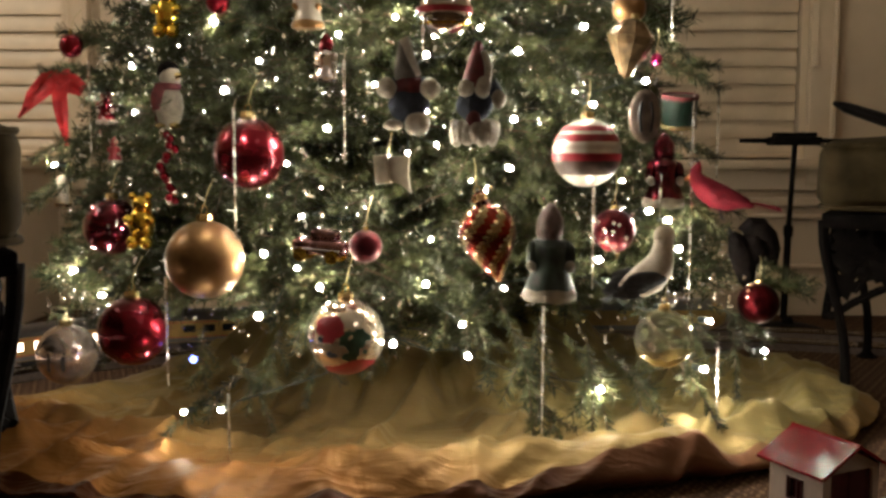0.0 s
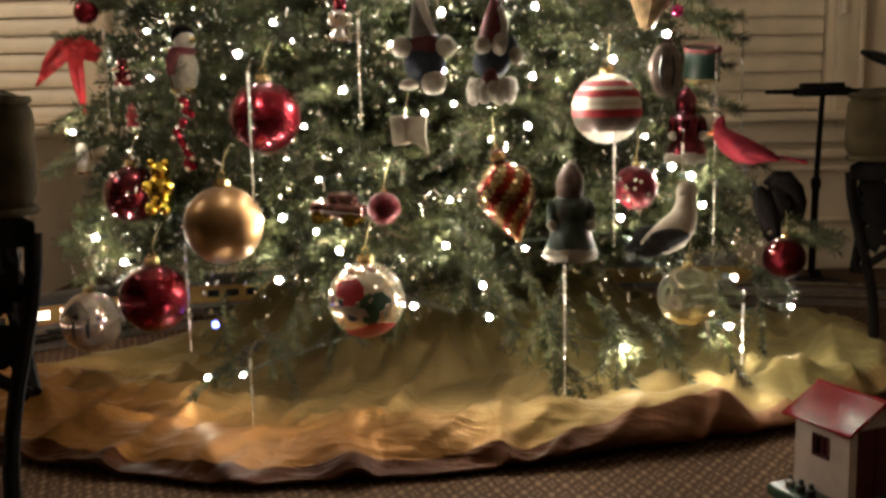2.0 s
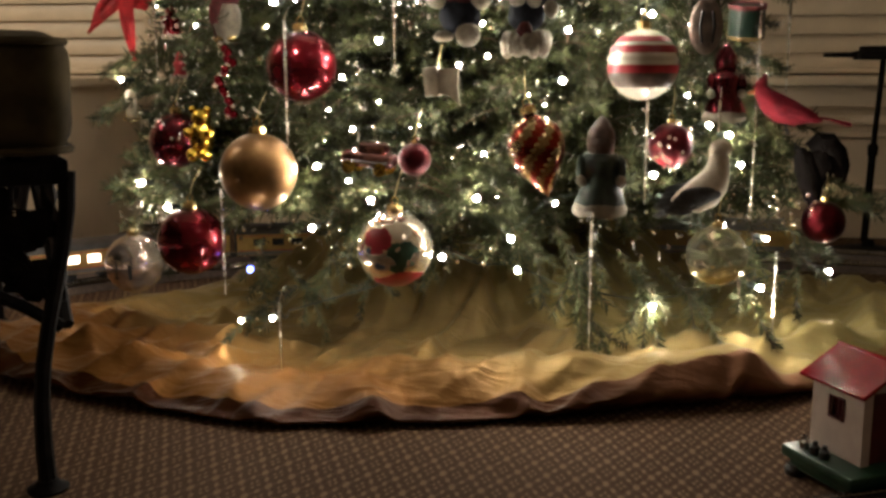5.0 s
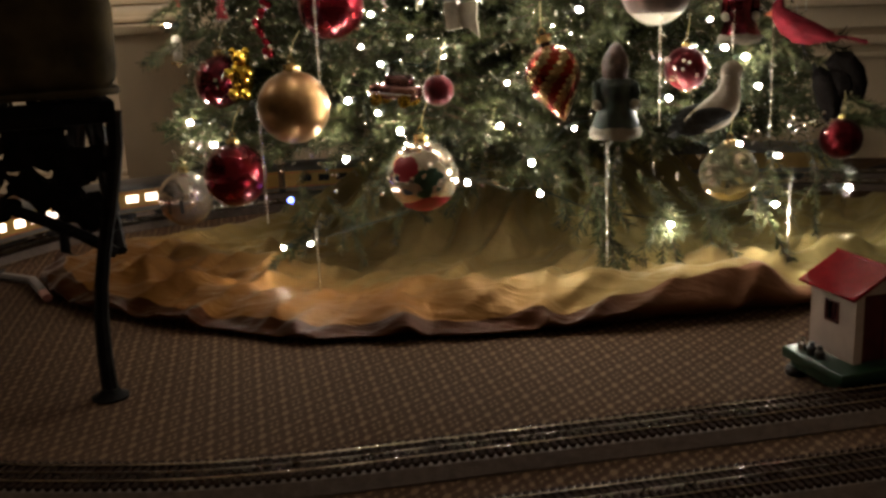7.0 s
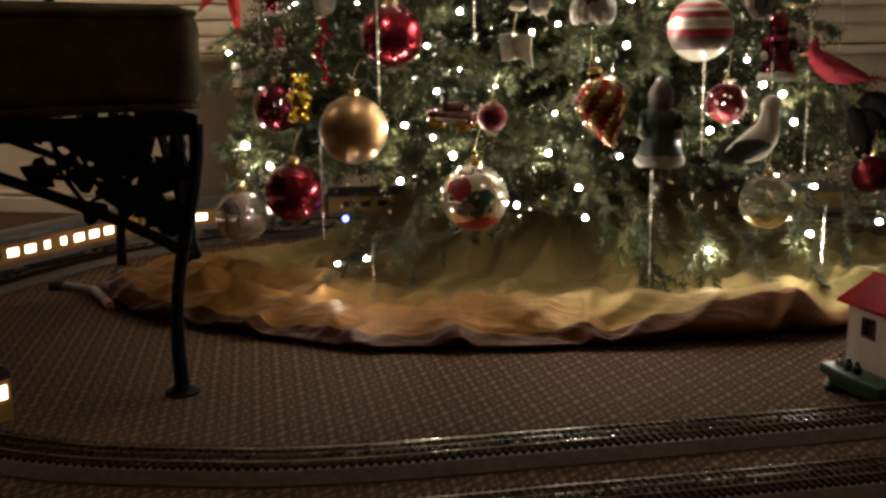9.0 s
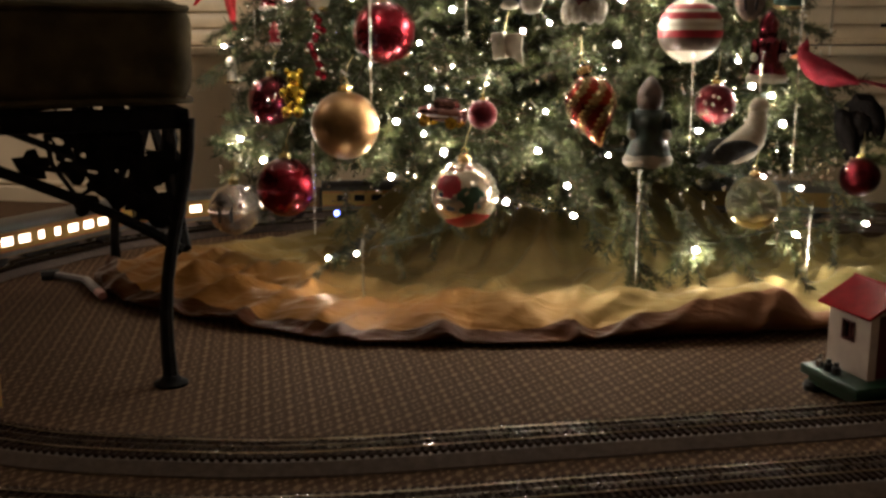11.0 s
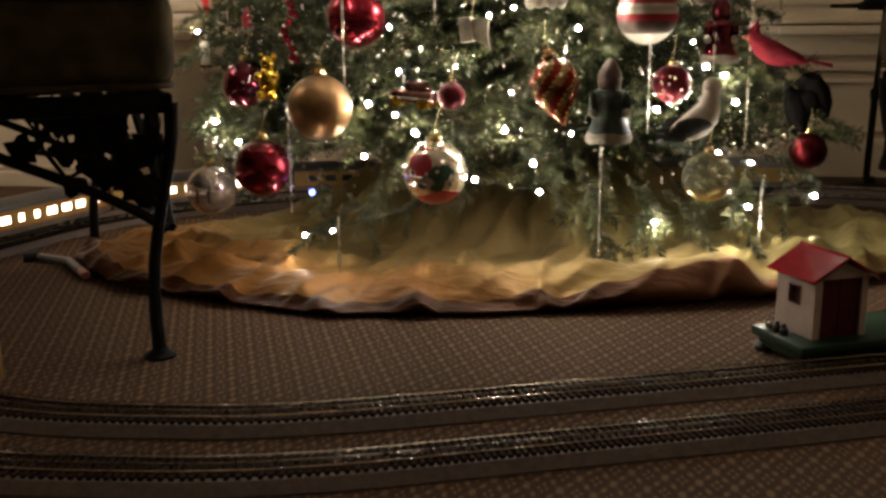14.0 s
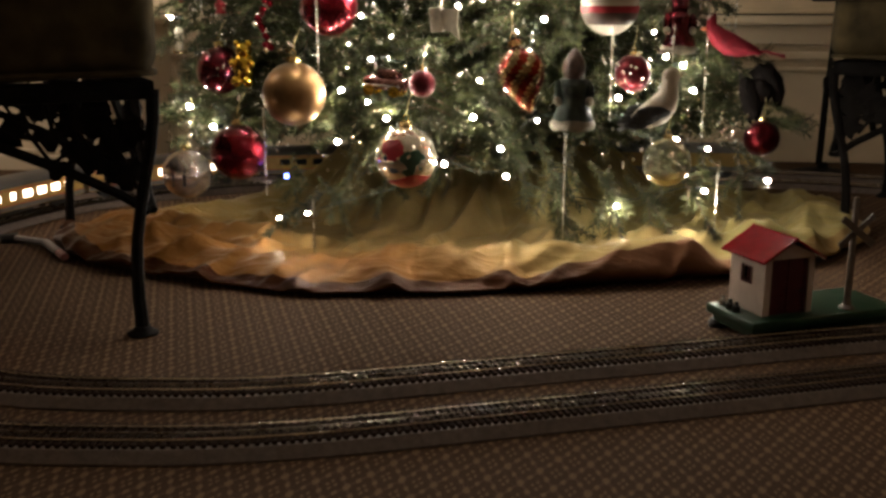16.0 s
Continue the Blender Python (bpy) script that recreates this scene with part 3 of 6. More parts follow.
def build_tree():
    rnd = random.Random(7)
    tree = thing("christmas_tree", "bushy dark green fir Christmas tree standing on a gold cloth", "christmas tree", Matrix.Translation((TX, TY, 0)))
    bm = bmesh.new()
    tube(bm, [(0.0, 0, 0.03), (0.004, 0.002, 0.4), (-0.004, 0.003, 1.1), (0.0, 0.0, 1.7), (0, 0, TREE_H - 0.05)], [0.045, 0.04, 0.03, 0.018, 0.006], 10)
    part("trunk", bm, BARK, tree)
    sizes = (0.24, 0.36, 0.50, 0.62, 0.72)
    lib = {s: [bough_mesh(s, 11 * i + j) for j in range(3)] for i, s in enumerate(sizes)}
    z, layer = 0.33, 0
    while z < TREE_H - 0.08:
        R = tree_radius(z)
        n = max(5, int(2 * math.pi * R / 0.20))
        if z > 1.15:
            n = max(5, int(n * 0.7))
        for k in range(n):
            a = 2 * math.pi * (k + rnd.uniform(-0.3, 0.3)) / n + layer * 0.61
            want = tree_skin(z, a) * rnd.uniform(0.84, 1.06)
            s = min(sizes, key=lambda q: abs(q - want))
            ob = new("bough", rnd.choice(lib[s]))
            ob.parent = tree
            zz = z + rnd.uniform(-0.03, 0.03)
            tilt = rnd.uniform(-2, 12) - 10 * (z / TREE_H)
            if z < 0.42:
                tilt = rnd.uniform(-2, 9) - 5 * max(0.0, math.cos(a + 0.7))
            ob.matrix_basis = pose(0, 0, zz, 0, 0, math.degrees(a)) @ pose(0, 0, 0, rnd.uniform(-25, 25), tilt, 0) @ Matrix.Diagonal((want / s, want / s, want / s, 1))
        z += 0.062 if z < 0.8 else 0.085
        layer += 1
    # thin sprays over the outer skin of the tree's front
    sprays = [twig_mesh(0.15, k) for k in range(5)]
    hanging = [twig_mesh(0.15, k, True) for k in range(3)]
    for k in range(430):
        z = 0.205 + 0.665 * rnd.random() ** 1.12
        a = math.pi * rnd.uniform(0.97, 2.03)
        ca = math.cos(a)
        r0 = tree_skin(z, a) * rnd.uniform(0.62, 0.86)
        s = rnd.uniform(0.7, 1.15)
        ob = new("bough", rnd.choice(sprays))
        ob.parent = tree
        ob.matrix_basis = pose(r0 * ca, r0 * math.sin(a), z, 0, 0, math.degrees(a) + rnd.uniform(-38, 38)) @ pose(0, 0, 0, rnd.uniform(-60, 60), rnd.uniform(-22, 22), 0) @ Matrix.Diagonal((s, s, s, 1))
    # the lowest boughs, short and level, under the skin of the tree
    for k in range(44):
        a = math.pi * (1.0 + 1.0 * (k + rnd.uniform(-0.4, 0.4)) / 40) if k < 40 else rnd.uniform(0, math.pi)
        z = rnd.choice((0.225, 0.245, 0.27, 0.30)) + rnd.uniform(-0.010, 0.010)
        want = tree_radius(z) * rnd.uniform(0.66, 0.93)
        s = min(sizes, key=lambda q: abs(q - want))
        ob = new("bough", rnd.choice(lib[s]))
        ob.parent = tree
        ob.matrix_basis = pose(0, 0, z, 0, 0, math.degrees(a)) @ pose(0, 0, 0, rnd.uniform(-30, 30), rnd.uniform(-7, 1), 0) @ Matrix.Diagonal((want / s, want / s, want / s, 1))
    # single twigs that hang over the cloth or stick out at the tree's sides, from one end to the other
    twigs = (((0.084, 1.42, 0.20), (0.132, 1.33, 0.068)), ((0.128, 1.335, 0.10), (0.116, 1.31, 0.056)), ((0.130, 1.33, 0.085), (0.176, 1.29, 0.046)),
             ((0.200, 1.40, 0.16), (0.200, 1.33, 0.042)), ((0.225, 1.44, 0.14), (0.331, 1.36, 0.068)), ((0.425, 1.53, 0.18), (0.448, 1.47, 0.072)),
             ((-0.310, 1.42, 0.135), (-0.229, 1.36, 0.054)), ((-0.290, 1.40, 0.110), (-0.403, 1.34, 0.053)), ((-0.180, 1.43, 0.15), (-0.201, 1.38, 0.075)),
             ((0.050, 1.46, 0.20), (0.072, 1.40, 0.095)), ((0.14, 1.46, 0.19), (0.10, 1.40, 0.10)), ((0.28, 1.48, 0.19), (0.30, 1.40, 0.11)), ((0.36, 1.52, 0.20), (0.38, 1.45, 0.12)),
             ((-0.36, 1.46, 0.17), (-0.34, 1.40, 0.10)), ((-0.46, 1.52, 0.19), (-0.54, 1.48, 0.12)), ((-0.24, 1.44, 0.17), (-0.27, 1.38, 0.10)), ((-0.09, 1.45, 0.18), (-0.11, 1.39, 0.12)),
             ((0.415, 1.56, 0.222), (0.551, 1.53, 0.244)), ((0.47, 1.55, 0.215), (0.539, 1.50, 0.257)), ((0.43, 1.58, 0.262), (0.531, 1.52, 0.262)), ((0.40, 1.56, 0.19), (0.50, 1.52, 0.16)),
             ((-0.52, 1.73, 0.590), (-0.633, 1.66, 0.647)), ((-0.56, 1.72, 0.555), (-0.666, 1.64, 0.581)), ((-0.57, 1.70, 0.62), (-0.640, 1.66, 0.615)), ((-0.58, 1.68, 0.46), (-0.690, 1.62, 0.435)), ((-0.60, 1.68, 0.40), (-0.700, 1.60, 0.36)),
             ((0.290, 1.58, 0.580), (0.428, 1.60, 0.548)), ((0.300, 1.60, 0.557), (0.416, 1.62, 0.583)), ((0.300, 1.60, 0.612), (0.377, 1.60, 0.593)), ((0.330, 1.56, 0.374), (0.422, 1.52, 0.325)),
             ((0.320, 1.58, 0.45), (0.420, 1.57, 0.44)), ((0.310, 1.58, 0.50), (0.400, 1.58, 0.505)),
             ((0.300, 1.45, 0.17), (0.400, 1.36, 0.075)), ((0.170, 1.42, 0.17), (0.240, 1.33, 0.060)), ((0.095, 1.42, 0.16), (0.155, 1.34, 0.055)))
    for k, (a, b) in enumerate(twigs):
        a, b = Vector(a), Vector(b)
        d = b - a
        sc = d.length / 0.15
        ob = new("bough", hanging[k % 3] if b.z < 0.08 else sprays[k % 5])
        ob.parent = tree
        ob.matrix_basis = Matrix.Translation(a - Vector((TX, TY, 0))) @ d.to_track_quat("X", "Z").to_matrix().to_4x4() @ Matrix.Diagonal((sc, max(0.75, sc), max(0.75, sc), 1))
    return tree


build_tree()

# ---- string lights ----
BULB = mat("warm_white_lit_bulb", (1, 0.9, 0.7), 0.3, vary=0.0, bump=0, emit=(1.0, 0.925, 0.78), power=BULB_POWER)
WIRE = mat("dark_green_wire", (0.008, 0.014, 0.008), 0.7, vary=0.1, bump=0)


def build_lights():
    rnd = random.Random(21)
    top = thing("string_lights", "dark green string of warm white bulbs wound through the fir tree", "string lights")
    big = bmesh.new()
    ball(big, (0, 0, 0), 0.0034, 20, 14)
    big_me = mesh_of(big, BULB)
    small = bmesh.new()
    ball(small, (0, 0, 0), 0.0024, 12, 8)
    small_me = mesh_of(small, BULB)
    front = [(-0.338, 1.467, 0.613), (-0.269, 1.25, 0.503), (-0.506, 1.60, 0.56), (-0.48, 1.53, 0.485), (-0.158, 1.357, 0.458), (0.099, 1.397, 0.564), (0.194, 1.449, 0.603),
             (0.094, 1.373, 0.471), (0.088, 1.38, 0.405), (0.206, 1.428, 0.493), (-0.01, 1.346, 0.437), (-0.109, 1.385, 0.348), (-0.023, 1.441, 0.301), (-0.025, 1.36, 0.247),
             (-0.191, 1.338, 0.341), (-0.243, 1.341, 0.29), (-0.195, 1.323, 0.273), (-0.167, 1.337, 0.245), (-0.253, 1.345, 0.204), (-0.065, 1.30, 0.176), (0.026, 1.298, 0.203),
             (0.033, 1.34, 0.152), (0.082, 1.345, 0.244), (0.212, 1.377, 0.28), (0.23, 1.38, 0.249), (0.291, 1.447, 0.343), (0.322, 1.47, 0.328), (0.345, 1.50, 0.283),
             (0.313, 1.426, 0.206), (0.36, 1.38, 0.128), (0.491, 1.551, 0.119), (-0.278, 1.232, 0.103), (-0.352, 1.32, 0.075), (-0.639, 1.665, 0.224), (-0.547, 1.548, 0.199),
             (-0.609, 1.69, 0.527), (-0.025, 1.371, 0.557), (0.29, 1.5, 0.53), (-0.048, 1.341, 0.426), (0.216, 1.363, 0.102), (-0.26, 1.409, 0.552), (0.354, 1.327, 0.205)]
    front += [(-0.604, 1.58, 0.235), (-0.647, 1.62, 0.403), (-0.536, 1.52, 0.204), (-0.231, 1.45, 0.409), (-0.158, 1.48, 0.597), (0.047, 1.45, 0.601), (-0.073, 1.45, 0.617)]
    small_ones = {31, 32, 2, 3, 10, 12, 14, 16, 22, 24, 34, 35, 38, 40, 41, 43, 45, 46, 47, 48}
    spots = []
    for i, p in enumerate(front):
        spots.append((Vector(p), small_me if i in small_ones else big_me))
    for i in range(70):
        z = rnd.uniform(0.66, 2.05)
        a = math.pi * rnd.uniform(1.05, 1.95)
        r = tree_radius(z) * rnd.uniform(0.8, 1.0)
        spots.append((Vector((TX + r * math.cos(a), TY + r * math.sin(a), z)), big_me))
    for i in range(4):
        z = rnd.uniform(0.2, 0.66)
        a = rnd.uniform(-0.05 * math.pi, 1.05 * math.pi)
        r = tree_radius(z) * rnd.uniform(0.8, 0.98)
        spots.append((Vector((TX + r * math.cos(a), TY + r * math.sin(a), z)), big_me))
    # extra bulbs added deep in the boughs as fill for the dark interior
    for i in range(95):
        z = 0.34 + 0.55 * rnd.random() ** 0.8
        a = math.pi * rnd.uniform(1.02, 1.98)
        r = tree_radius(z) * rnd.uniform(0.50, 0.84)
        spots.append((Vector((TX + r * math.cos(a), TY + r * math.sin(a), z)), small_me))
    # more added bulbs that lift the upper right of the tree
    for i in range(15):
        z = rnd.uniform(0.46, 0.76)
        a = math.pi * rnd.uniform(1.45, 1.86)
        r = tree_radius(z) * rnd.uniform(0.66, 0.95)
        spots.append((Vector((TX + r * math.cos(a), TY + r * math.sin(a), z)), small_me))
    socket = bmesh.new()
    lathe(socket, [(0, -0.004), (0.0045, -0.006), (0.0045, -0.02), (0.0, -0.021)], 8)
    sock_me = mesh_of(socket, WIRE)
    for p, me in spots:
        ob = new("bulb", me)
        ob.parent, ob.matrix_basis = top, Matrix.Translation(p)
        inward = (Vector((TX, TY, p.z)) - p).normalized()
        s = new("socket", sock_me)
        s.parent = top
        s.matrix_basis = Matrix.Translation(p) @ (-inward).to_track_quat("Z", "Y").to_matrix().to_4x4()
    bm = bmesh.new()
    ordered = sorted((p for p, _ in spots), key=lambda v: (round(v.z / 0.12), math.atan2(v.y - TY, v.x - TX)))
    pts = []
    for p, q in zip(ordered, ordered[1:]):
        i1 = p + (Vector((TX, TY, p.z)) - p).normalized() * 0.045
        i2 = q + (Vector((TX, TY, q.z)) - q).normalized() * 0.045
        if (i1 - i2).length > 0.24:
            tube(bm, pts + [i1], 0.0012, 4) if pts else None
            pts = []
            continue
        mid = i1.lerp(i2, 0.5)
        mid += (Vector((TX, TY, mid.z)) - mid).normalized() * 0.03 - Vector((0, 0, 0.015))
        pts += [i1, mid]
    if len(pts) > 1:
        tube(bm, pts, 0.0012, 4)
    part("wire", bm, WIRE, top)


build_lights()


# ---- cloth round the tree's foot ----
def build_skirt():
    cx, cy = -0.03, 1.84
    rim = [(-180, 0.52), (-170, 0.58), (-161, 0.72), (-154, 0.875), (-150, 0.895), (-142, 0.885), (-134, 0.872), (-127, 0.828), (-121, 0.802), (-114, 0.781), (-108, 0.768), (-100, 0.736), (-92, 0.704), (-82, 0.681),
           (-75, 0.674), (-67, 0.669), (-60, 0.678), (-53, 0.694), (-42, 0.718), (-30, 0.738), (-18, 0.757), (0, 0.74), (30, 0.50), (60, 0.26), (90, 0.20), (120, 0.26), (150, 0.40), (180, 0.52)]

    def edge(deg):
        for (a, ra), (b, rb) in zip(rim, rim[1:]):
            if a <= deg <= b:
                t = (deg - a) / (b - a)
                t = t * t * (3 - 2 * t)
                return ra + (rb - ra) * t
        return 0.8

    def bump(x, y, px, py, sx, sy, turn=0.0):
        c_, s_ = math.cos(radians(turn)), math.sin(radians(turn))
        dx, dy = x - px, y - py
        return math.exp(-((dx * c_ + dy * s_) / sx) ** 2 - ((dy * c_ - dx * s_) / sy) ** 2)

    def height(x, y, u, th):
        warp = noise.noise(Vector((x * 2.4, y * 2.4, 6.1)))
        warp2 = noise.noise(Vector((x * 4.4, y * 4.4, 16.1)))
        h = 0.016
        # the rolled rim, higher in places, with a shallow trough behind it
        roll = 0.55 + 0.8 * noise.noise(Vector((th * 2.3, 0.0, 12.0)))
        low = 1 / (1 + math.exp((x + 0.26) / 0.05))
        h += (0.026 - 0.008 * low) * max(0.35, roll + 0.25) * math.exp(-((u - 0.89 + 0.03 * warp) / 0.085) ** 2)
        # soft folds at two sizes
        for fx, fy, am, of in ((8.0, 1.8, 0.020, 4.0), (2.0, 9.0, 0.026, 8.0), (16.0, 3.4, 0.010, 11.0), (4.2, 18.0, 0.014, 14.0)):
            ca, sa = math.cos(0.6 * of), math.sin(0.6 * of)
            rx, ry = x * ca - y * sa, x * sa + y * ca
            q = noise.noise(Vector((rx * fx + 1.3 * warp, ry * fy + 1.6 * warp2, of)))
            h += am * (0.42 - min(0.9, math.sqrt(q * q + 0.0008) * 2.4)) * min(1, u * 1.8) * (1 - 0.55 * math.exp(-((u - 0.92) / 0.10) ** 2))
        # a twisted lump in the rim with a sharp crease, and a bright fold behind it
        h += 0.034 * bump(x, y, 0.255, 1.262, 0.075, 0.045, 12) + 0.038 * bump(x, y, 0.335, 1.285, 0.046, 0.042)
        h -= 0.018 * bump(x, y, 0.302, 1.250, 0.012, 0.042, -18)
        h += 0.034 * bump(x, y, 0.285, 1.390, 0.075, 0.026, 8) + 0.024 * bump(x, y, 0.45, 1.44, 0.12, 0.035, 20)
        # a wide mound near the middle and two slanting folds where the cloth bunches
        h += 0.026 * bump(x, y, -0.075, 1.255, 0.125, 0.050, 6) + 0.016 * bump(x, y, 0.09, 1.27, 0.06, 0.04)
        h += 0.024 * bump(x, y, -0.475, 1.262, 0.075, 0.014, 34) + 0.022 * bump(x, y, -0.58, 1.335, 0.060, 0.020, 40)
        h += 0.020 * bump(x, y, -0.40, 1.38, 0.14, 0.018, 8) + 0.016 * bump(x, y, -0.55, 1.47, 0.15, 0.025, 5)
        h -= 0.026 * bump(x, y, -0.525, 1.300, 0.026, 0.022)
        h += 0.0012 * noise.noise(Vector((x * 55, y * 55, 2)))
        # drawn up over the stand at the trunk in hanging folds
        dx, dy = x + 0.075, y - 1.89
        r = math.hypot(dx, dy)
        k = min(1.0, max(0.0, (0.43 - r) / 0.24))
        k = k * k * (3 - 2 * k)
        a_ = math.atan2(dy, dx)
        pleat = noise.noise(Vector((math.cos(a_) * 5.5, math.sin(a_) * 5.5, 3.0))) + 0.5 * noise.noise(Vector((math.cos(a_) * 12, math.sin(a_) * 12, 9.0)))
        h += k * 0.115 + 0.055 * pleat * 4 * k * (1 - k) + 0.018 * pleat * k
        return max(0.008, h)

    top = thing("tree_skirt", "crumpled shiny gold satin cloth spread on carpet under the tree", "tree skirt")
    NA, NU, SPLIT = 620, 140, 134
    grid = []
    for i in range(NA):
        deg = -180 + 360 * i / NA
        th = radians(deg)
        R = edge(deg) * (1 + 0.012 * noise.noise(Vector((th * 5, 0, 3))) + 0.006 * noise.noise(Vector((th * 17, 0, 8))))
        col = []
        for j in range(NU + 1):
            u = 0.09 + 0.91 * j / NU
            x, y = cx + R * u * math.cos(th), cy + R * u * math.sin(th)
            h = height(x, y, u, th)
            fall = max(0.0, (u - 0.955) / 0.045)
            h = h * math.sqrt(max(0.0, 1 - 0.40 * fall ** 2)) + 0.004
            col.append((x, y, h))
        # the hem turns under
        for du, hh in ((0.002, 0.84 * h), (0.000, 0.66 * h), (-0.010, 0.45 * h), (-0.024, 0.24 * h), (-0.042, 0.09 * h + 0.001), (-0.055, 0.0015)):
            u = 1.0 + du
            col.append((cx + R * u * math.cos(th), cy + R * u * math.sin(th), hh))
        grid.append(col)
    # the hem's darker colours carry the shade below the rolled rim
    for nm, j0, j1, material, label in (("cloth", 0, SPLIT, SATIN, ""), ("hem", SPLIT, NU + 6, SATIN_HEM_SHADE, "coppery rolled hem, darkened for shade under the rim")):
        bm = bmesh.new()
        rows = [[bm.verts.new(p) for p in col[j0:j1 + 1]] for col in grid]
        for i in range(NA):
            a, b = rows[i], rows[(i + 1) % NA]
            for j in range(len(a) - 1):
                bm.faces.new((a[j], a[j + 1], b[j + 1], b[j]))
        me = mesh_of(bm, material)
        for f in me.polygons:
            f.use_smooth = True
        ob = new(nm, me)
        ob.parent = top
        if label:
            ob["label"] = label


build_skirt()


# ---- toy gatehouse beside the track ----
def build_gatehouse():
    m = Matrix.Translation((0.411, 1.047, 0)) @ Matrix.Rotation(radians(27), 4, "Z")
    top = thing("toy_gatehouse", "white tin toy gatehouse with red roof on green base", "toy building", m)
    white = mat("white_enamelled_tin", (0.44, 0.345, 0.29), 0.35, vary=0.05, scale=60, bump=0.05, coat=0.3)
    red = mat("red_enamelled_tin", (0.20, 0.004, 0.009), 0.10, vary=0.12, scale=50, bump=0.04, coat=0.0, spec=0.22)
    dark = mat("maroon_door_paint", (0.062, 0.007, 0.008), 0.35, vary=0.15, scale=60, bump=0.05)
    green = mat("green_enamelled_base", (0.007, 0.030, 0.014), 0.35, vary=0.15, scale=50, bump=0.05, coat=0.0)
    black = mat("black_plastic_part", (0.015, 0.013, 0.012), 0.35, vary=0.2, scale=90, bump=0.1)
    grey = mat("grey_painted_post", (0.12, 0.09, 0.072), 0.4, vary=0.15, scale=80, bump=0.1)
    # x: along the door wall; y: along the ridge, away
    bm = bmesh.new()
    box(bm, (0.050, -0.006, 0.0255), (0.236, 0.104, 0.013), bevel=0.003, seg=2)
    box(bm, (0.050, -0.006, 0.016), (0.222, 0.090, 0.016), bevel=0.002)
    base = part("base", bm, green, top)
    for x, y in ((-0.056, -0.046), (-0.056, 0.034), (0.155, -0.042), (0.155, 0.034)):
        bm = bmesh.new()
        lathe(bm, [(0, 0), (0.011, 0), (0.012, 0.006), (0.009, 0.011), (0, 0.011)], 14, Matrix.Translation((x, y, 0)))
        part("foot", bm, black, top)
    W, D, z0, ze, zr = 0.077, 0.074, 0.032, 0.110, 0.132
    bm = bmesh.new()
    # walls with gables; window and door openings have depth
    t = 0.003
    wx0, wx1, wy0, wy1 = -W / 2, W / 2, -D / 2, D / 2
    oy0, oy1, oz0, oz1 = -0.009, 0.011, 0.071, 0.093
    for (a, b, c, d) in ((wy0, oy0, z0, ze), (oy1, wy1, z0, ze), (oy0, oy1, z0, oz0), (oy0, oy1, oz1, ze)):
        box(bm, (wx0 + t / 2, (a + b) / 2, (c + d) / 2), (t, b - a, d - c))
    part("side_wall", bm, white, top, smooth=False)
    bm = bmesh.new()
    box(bm, (wx1 - t / 2, 0, (z0 + ze) / 2), (t, D, ze - z0))
    part("side_wall", bm, white, top, smooth=False)
    bm = bmesh.new()
    box(bm, (0, wy1 - t / 2, (z0 + ze) / 2), (W - 2 * t, t, ze - z0))
    part("end_wall", bm, white, top, smooth=False)
    bm = bmesh.new()
    dx0, dx1, dz1 = -0.028, 0.030, 0.107
    for (a, b, c, d) in ((wx0 + t, dx0, z0, ze), (dx1, wx1 - t, z0, ze), (dx0, dx1, dz1, ze)):
        box(bm, ((a + b) / 2, wy0 + t / 2, (c + d) / 2), (b - a, t, d - c))
    part("door_wall", bm, white, top, smooth=False)
    for y in (wy0 + t / 2, wy1 - t / 2):
        bm = bmesh.new()
        vv = [bm.verts.new((x, yy, z)) for yy in (y - t / 2, y + t / 2) for x, z in ((wx0, ze), (wx1, ze), (0, zr - 0.004))]
        bm.faces.new(vv[:3]); bm.faces.new(list(reversed(vv[3:])))
        for i in range(3):
            j = (i + 1) % 3
            bm.faces.new((vv[i], vv[j], vv[3 + j], vv[3 + i]))
        part("gable", bm, white, top, smooth=False)
    bm = bmesh.new()
    ov, oe = 0.010, 0.011
    sl = math.atan2(zr - ze, W / 2)
    run = (W / 2 + oe) / math.cos(sl)
    for s in (-1, 1):
        box(bm, (s * (W / 2 + oe) / 2, 0, zr - (W / 2 + oe) / 2 * math.tan(sl) + 0.002), (run, D + 2 * ov, 0.0035), rot=(0, s * math.degrees(sl), 0), bevel=0.001)
    tube(bm, [(0, -D / 2 - ov, zr + 0.003), (0, D / 2 + ov, zr + 0.003)], 0.0022, 8)
    part("roof", bm, red, top)
    bm = bmesh.new()
    box(bm, ((dx0 + dx1) / 2, wy0 + 0.005, (z0 + dz1) / 2), (dx1 - dx0, 0.002, dz1 - z0))
    for x in (dx0 + 0.004, (dx0 + dx1) / 2, dx1 - 0.004):
        box(bm, (x, wy0 + 0.0035, (z0 + dz1) / 2), (0.003, 0.002, dz1 - z0), bevel=0.0006)
    d = part("door", bm, dark, top, "dark red closed door")
    bm = bmesh.new()
    ball(bm, (dx1 - 0.010, wy0 + 0.001, 0.062), 0.002, 8, 6)
    part("handle", bm, black, d)
    bm = bmesh.new()
    box(bm, (wx0 + 0.0045, (oy0 + oy1) / 2, (oz0 + oz1) / 2), (0.001, oy1 - oy0, oz1 - oz0))
    w = part("window", bm, mat("dark_red_window_pane", (0.045, 0.010, 0.009), 0.2, vary=0.1, bump=0), top)
    bm = bmesh.new()
    for yy in (oy0, oy1):
        box(bm, (wx0 - 0.0005, yy, (oz0 + oz1) / 2), (0.002, 0.002, oz1 - oz0 + 0.002))
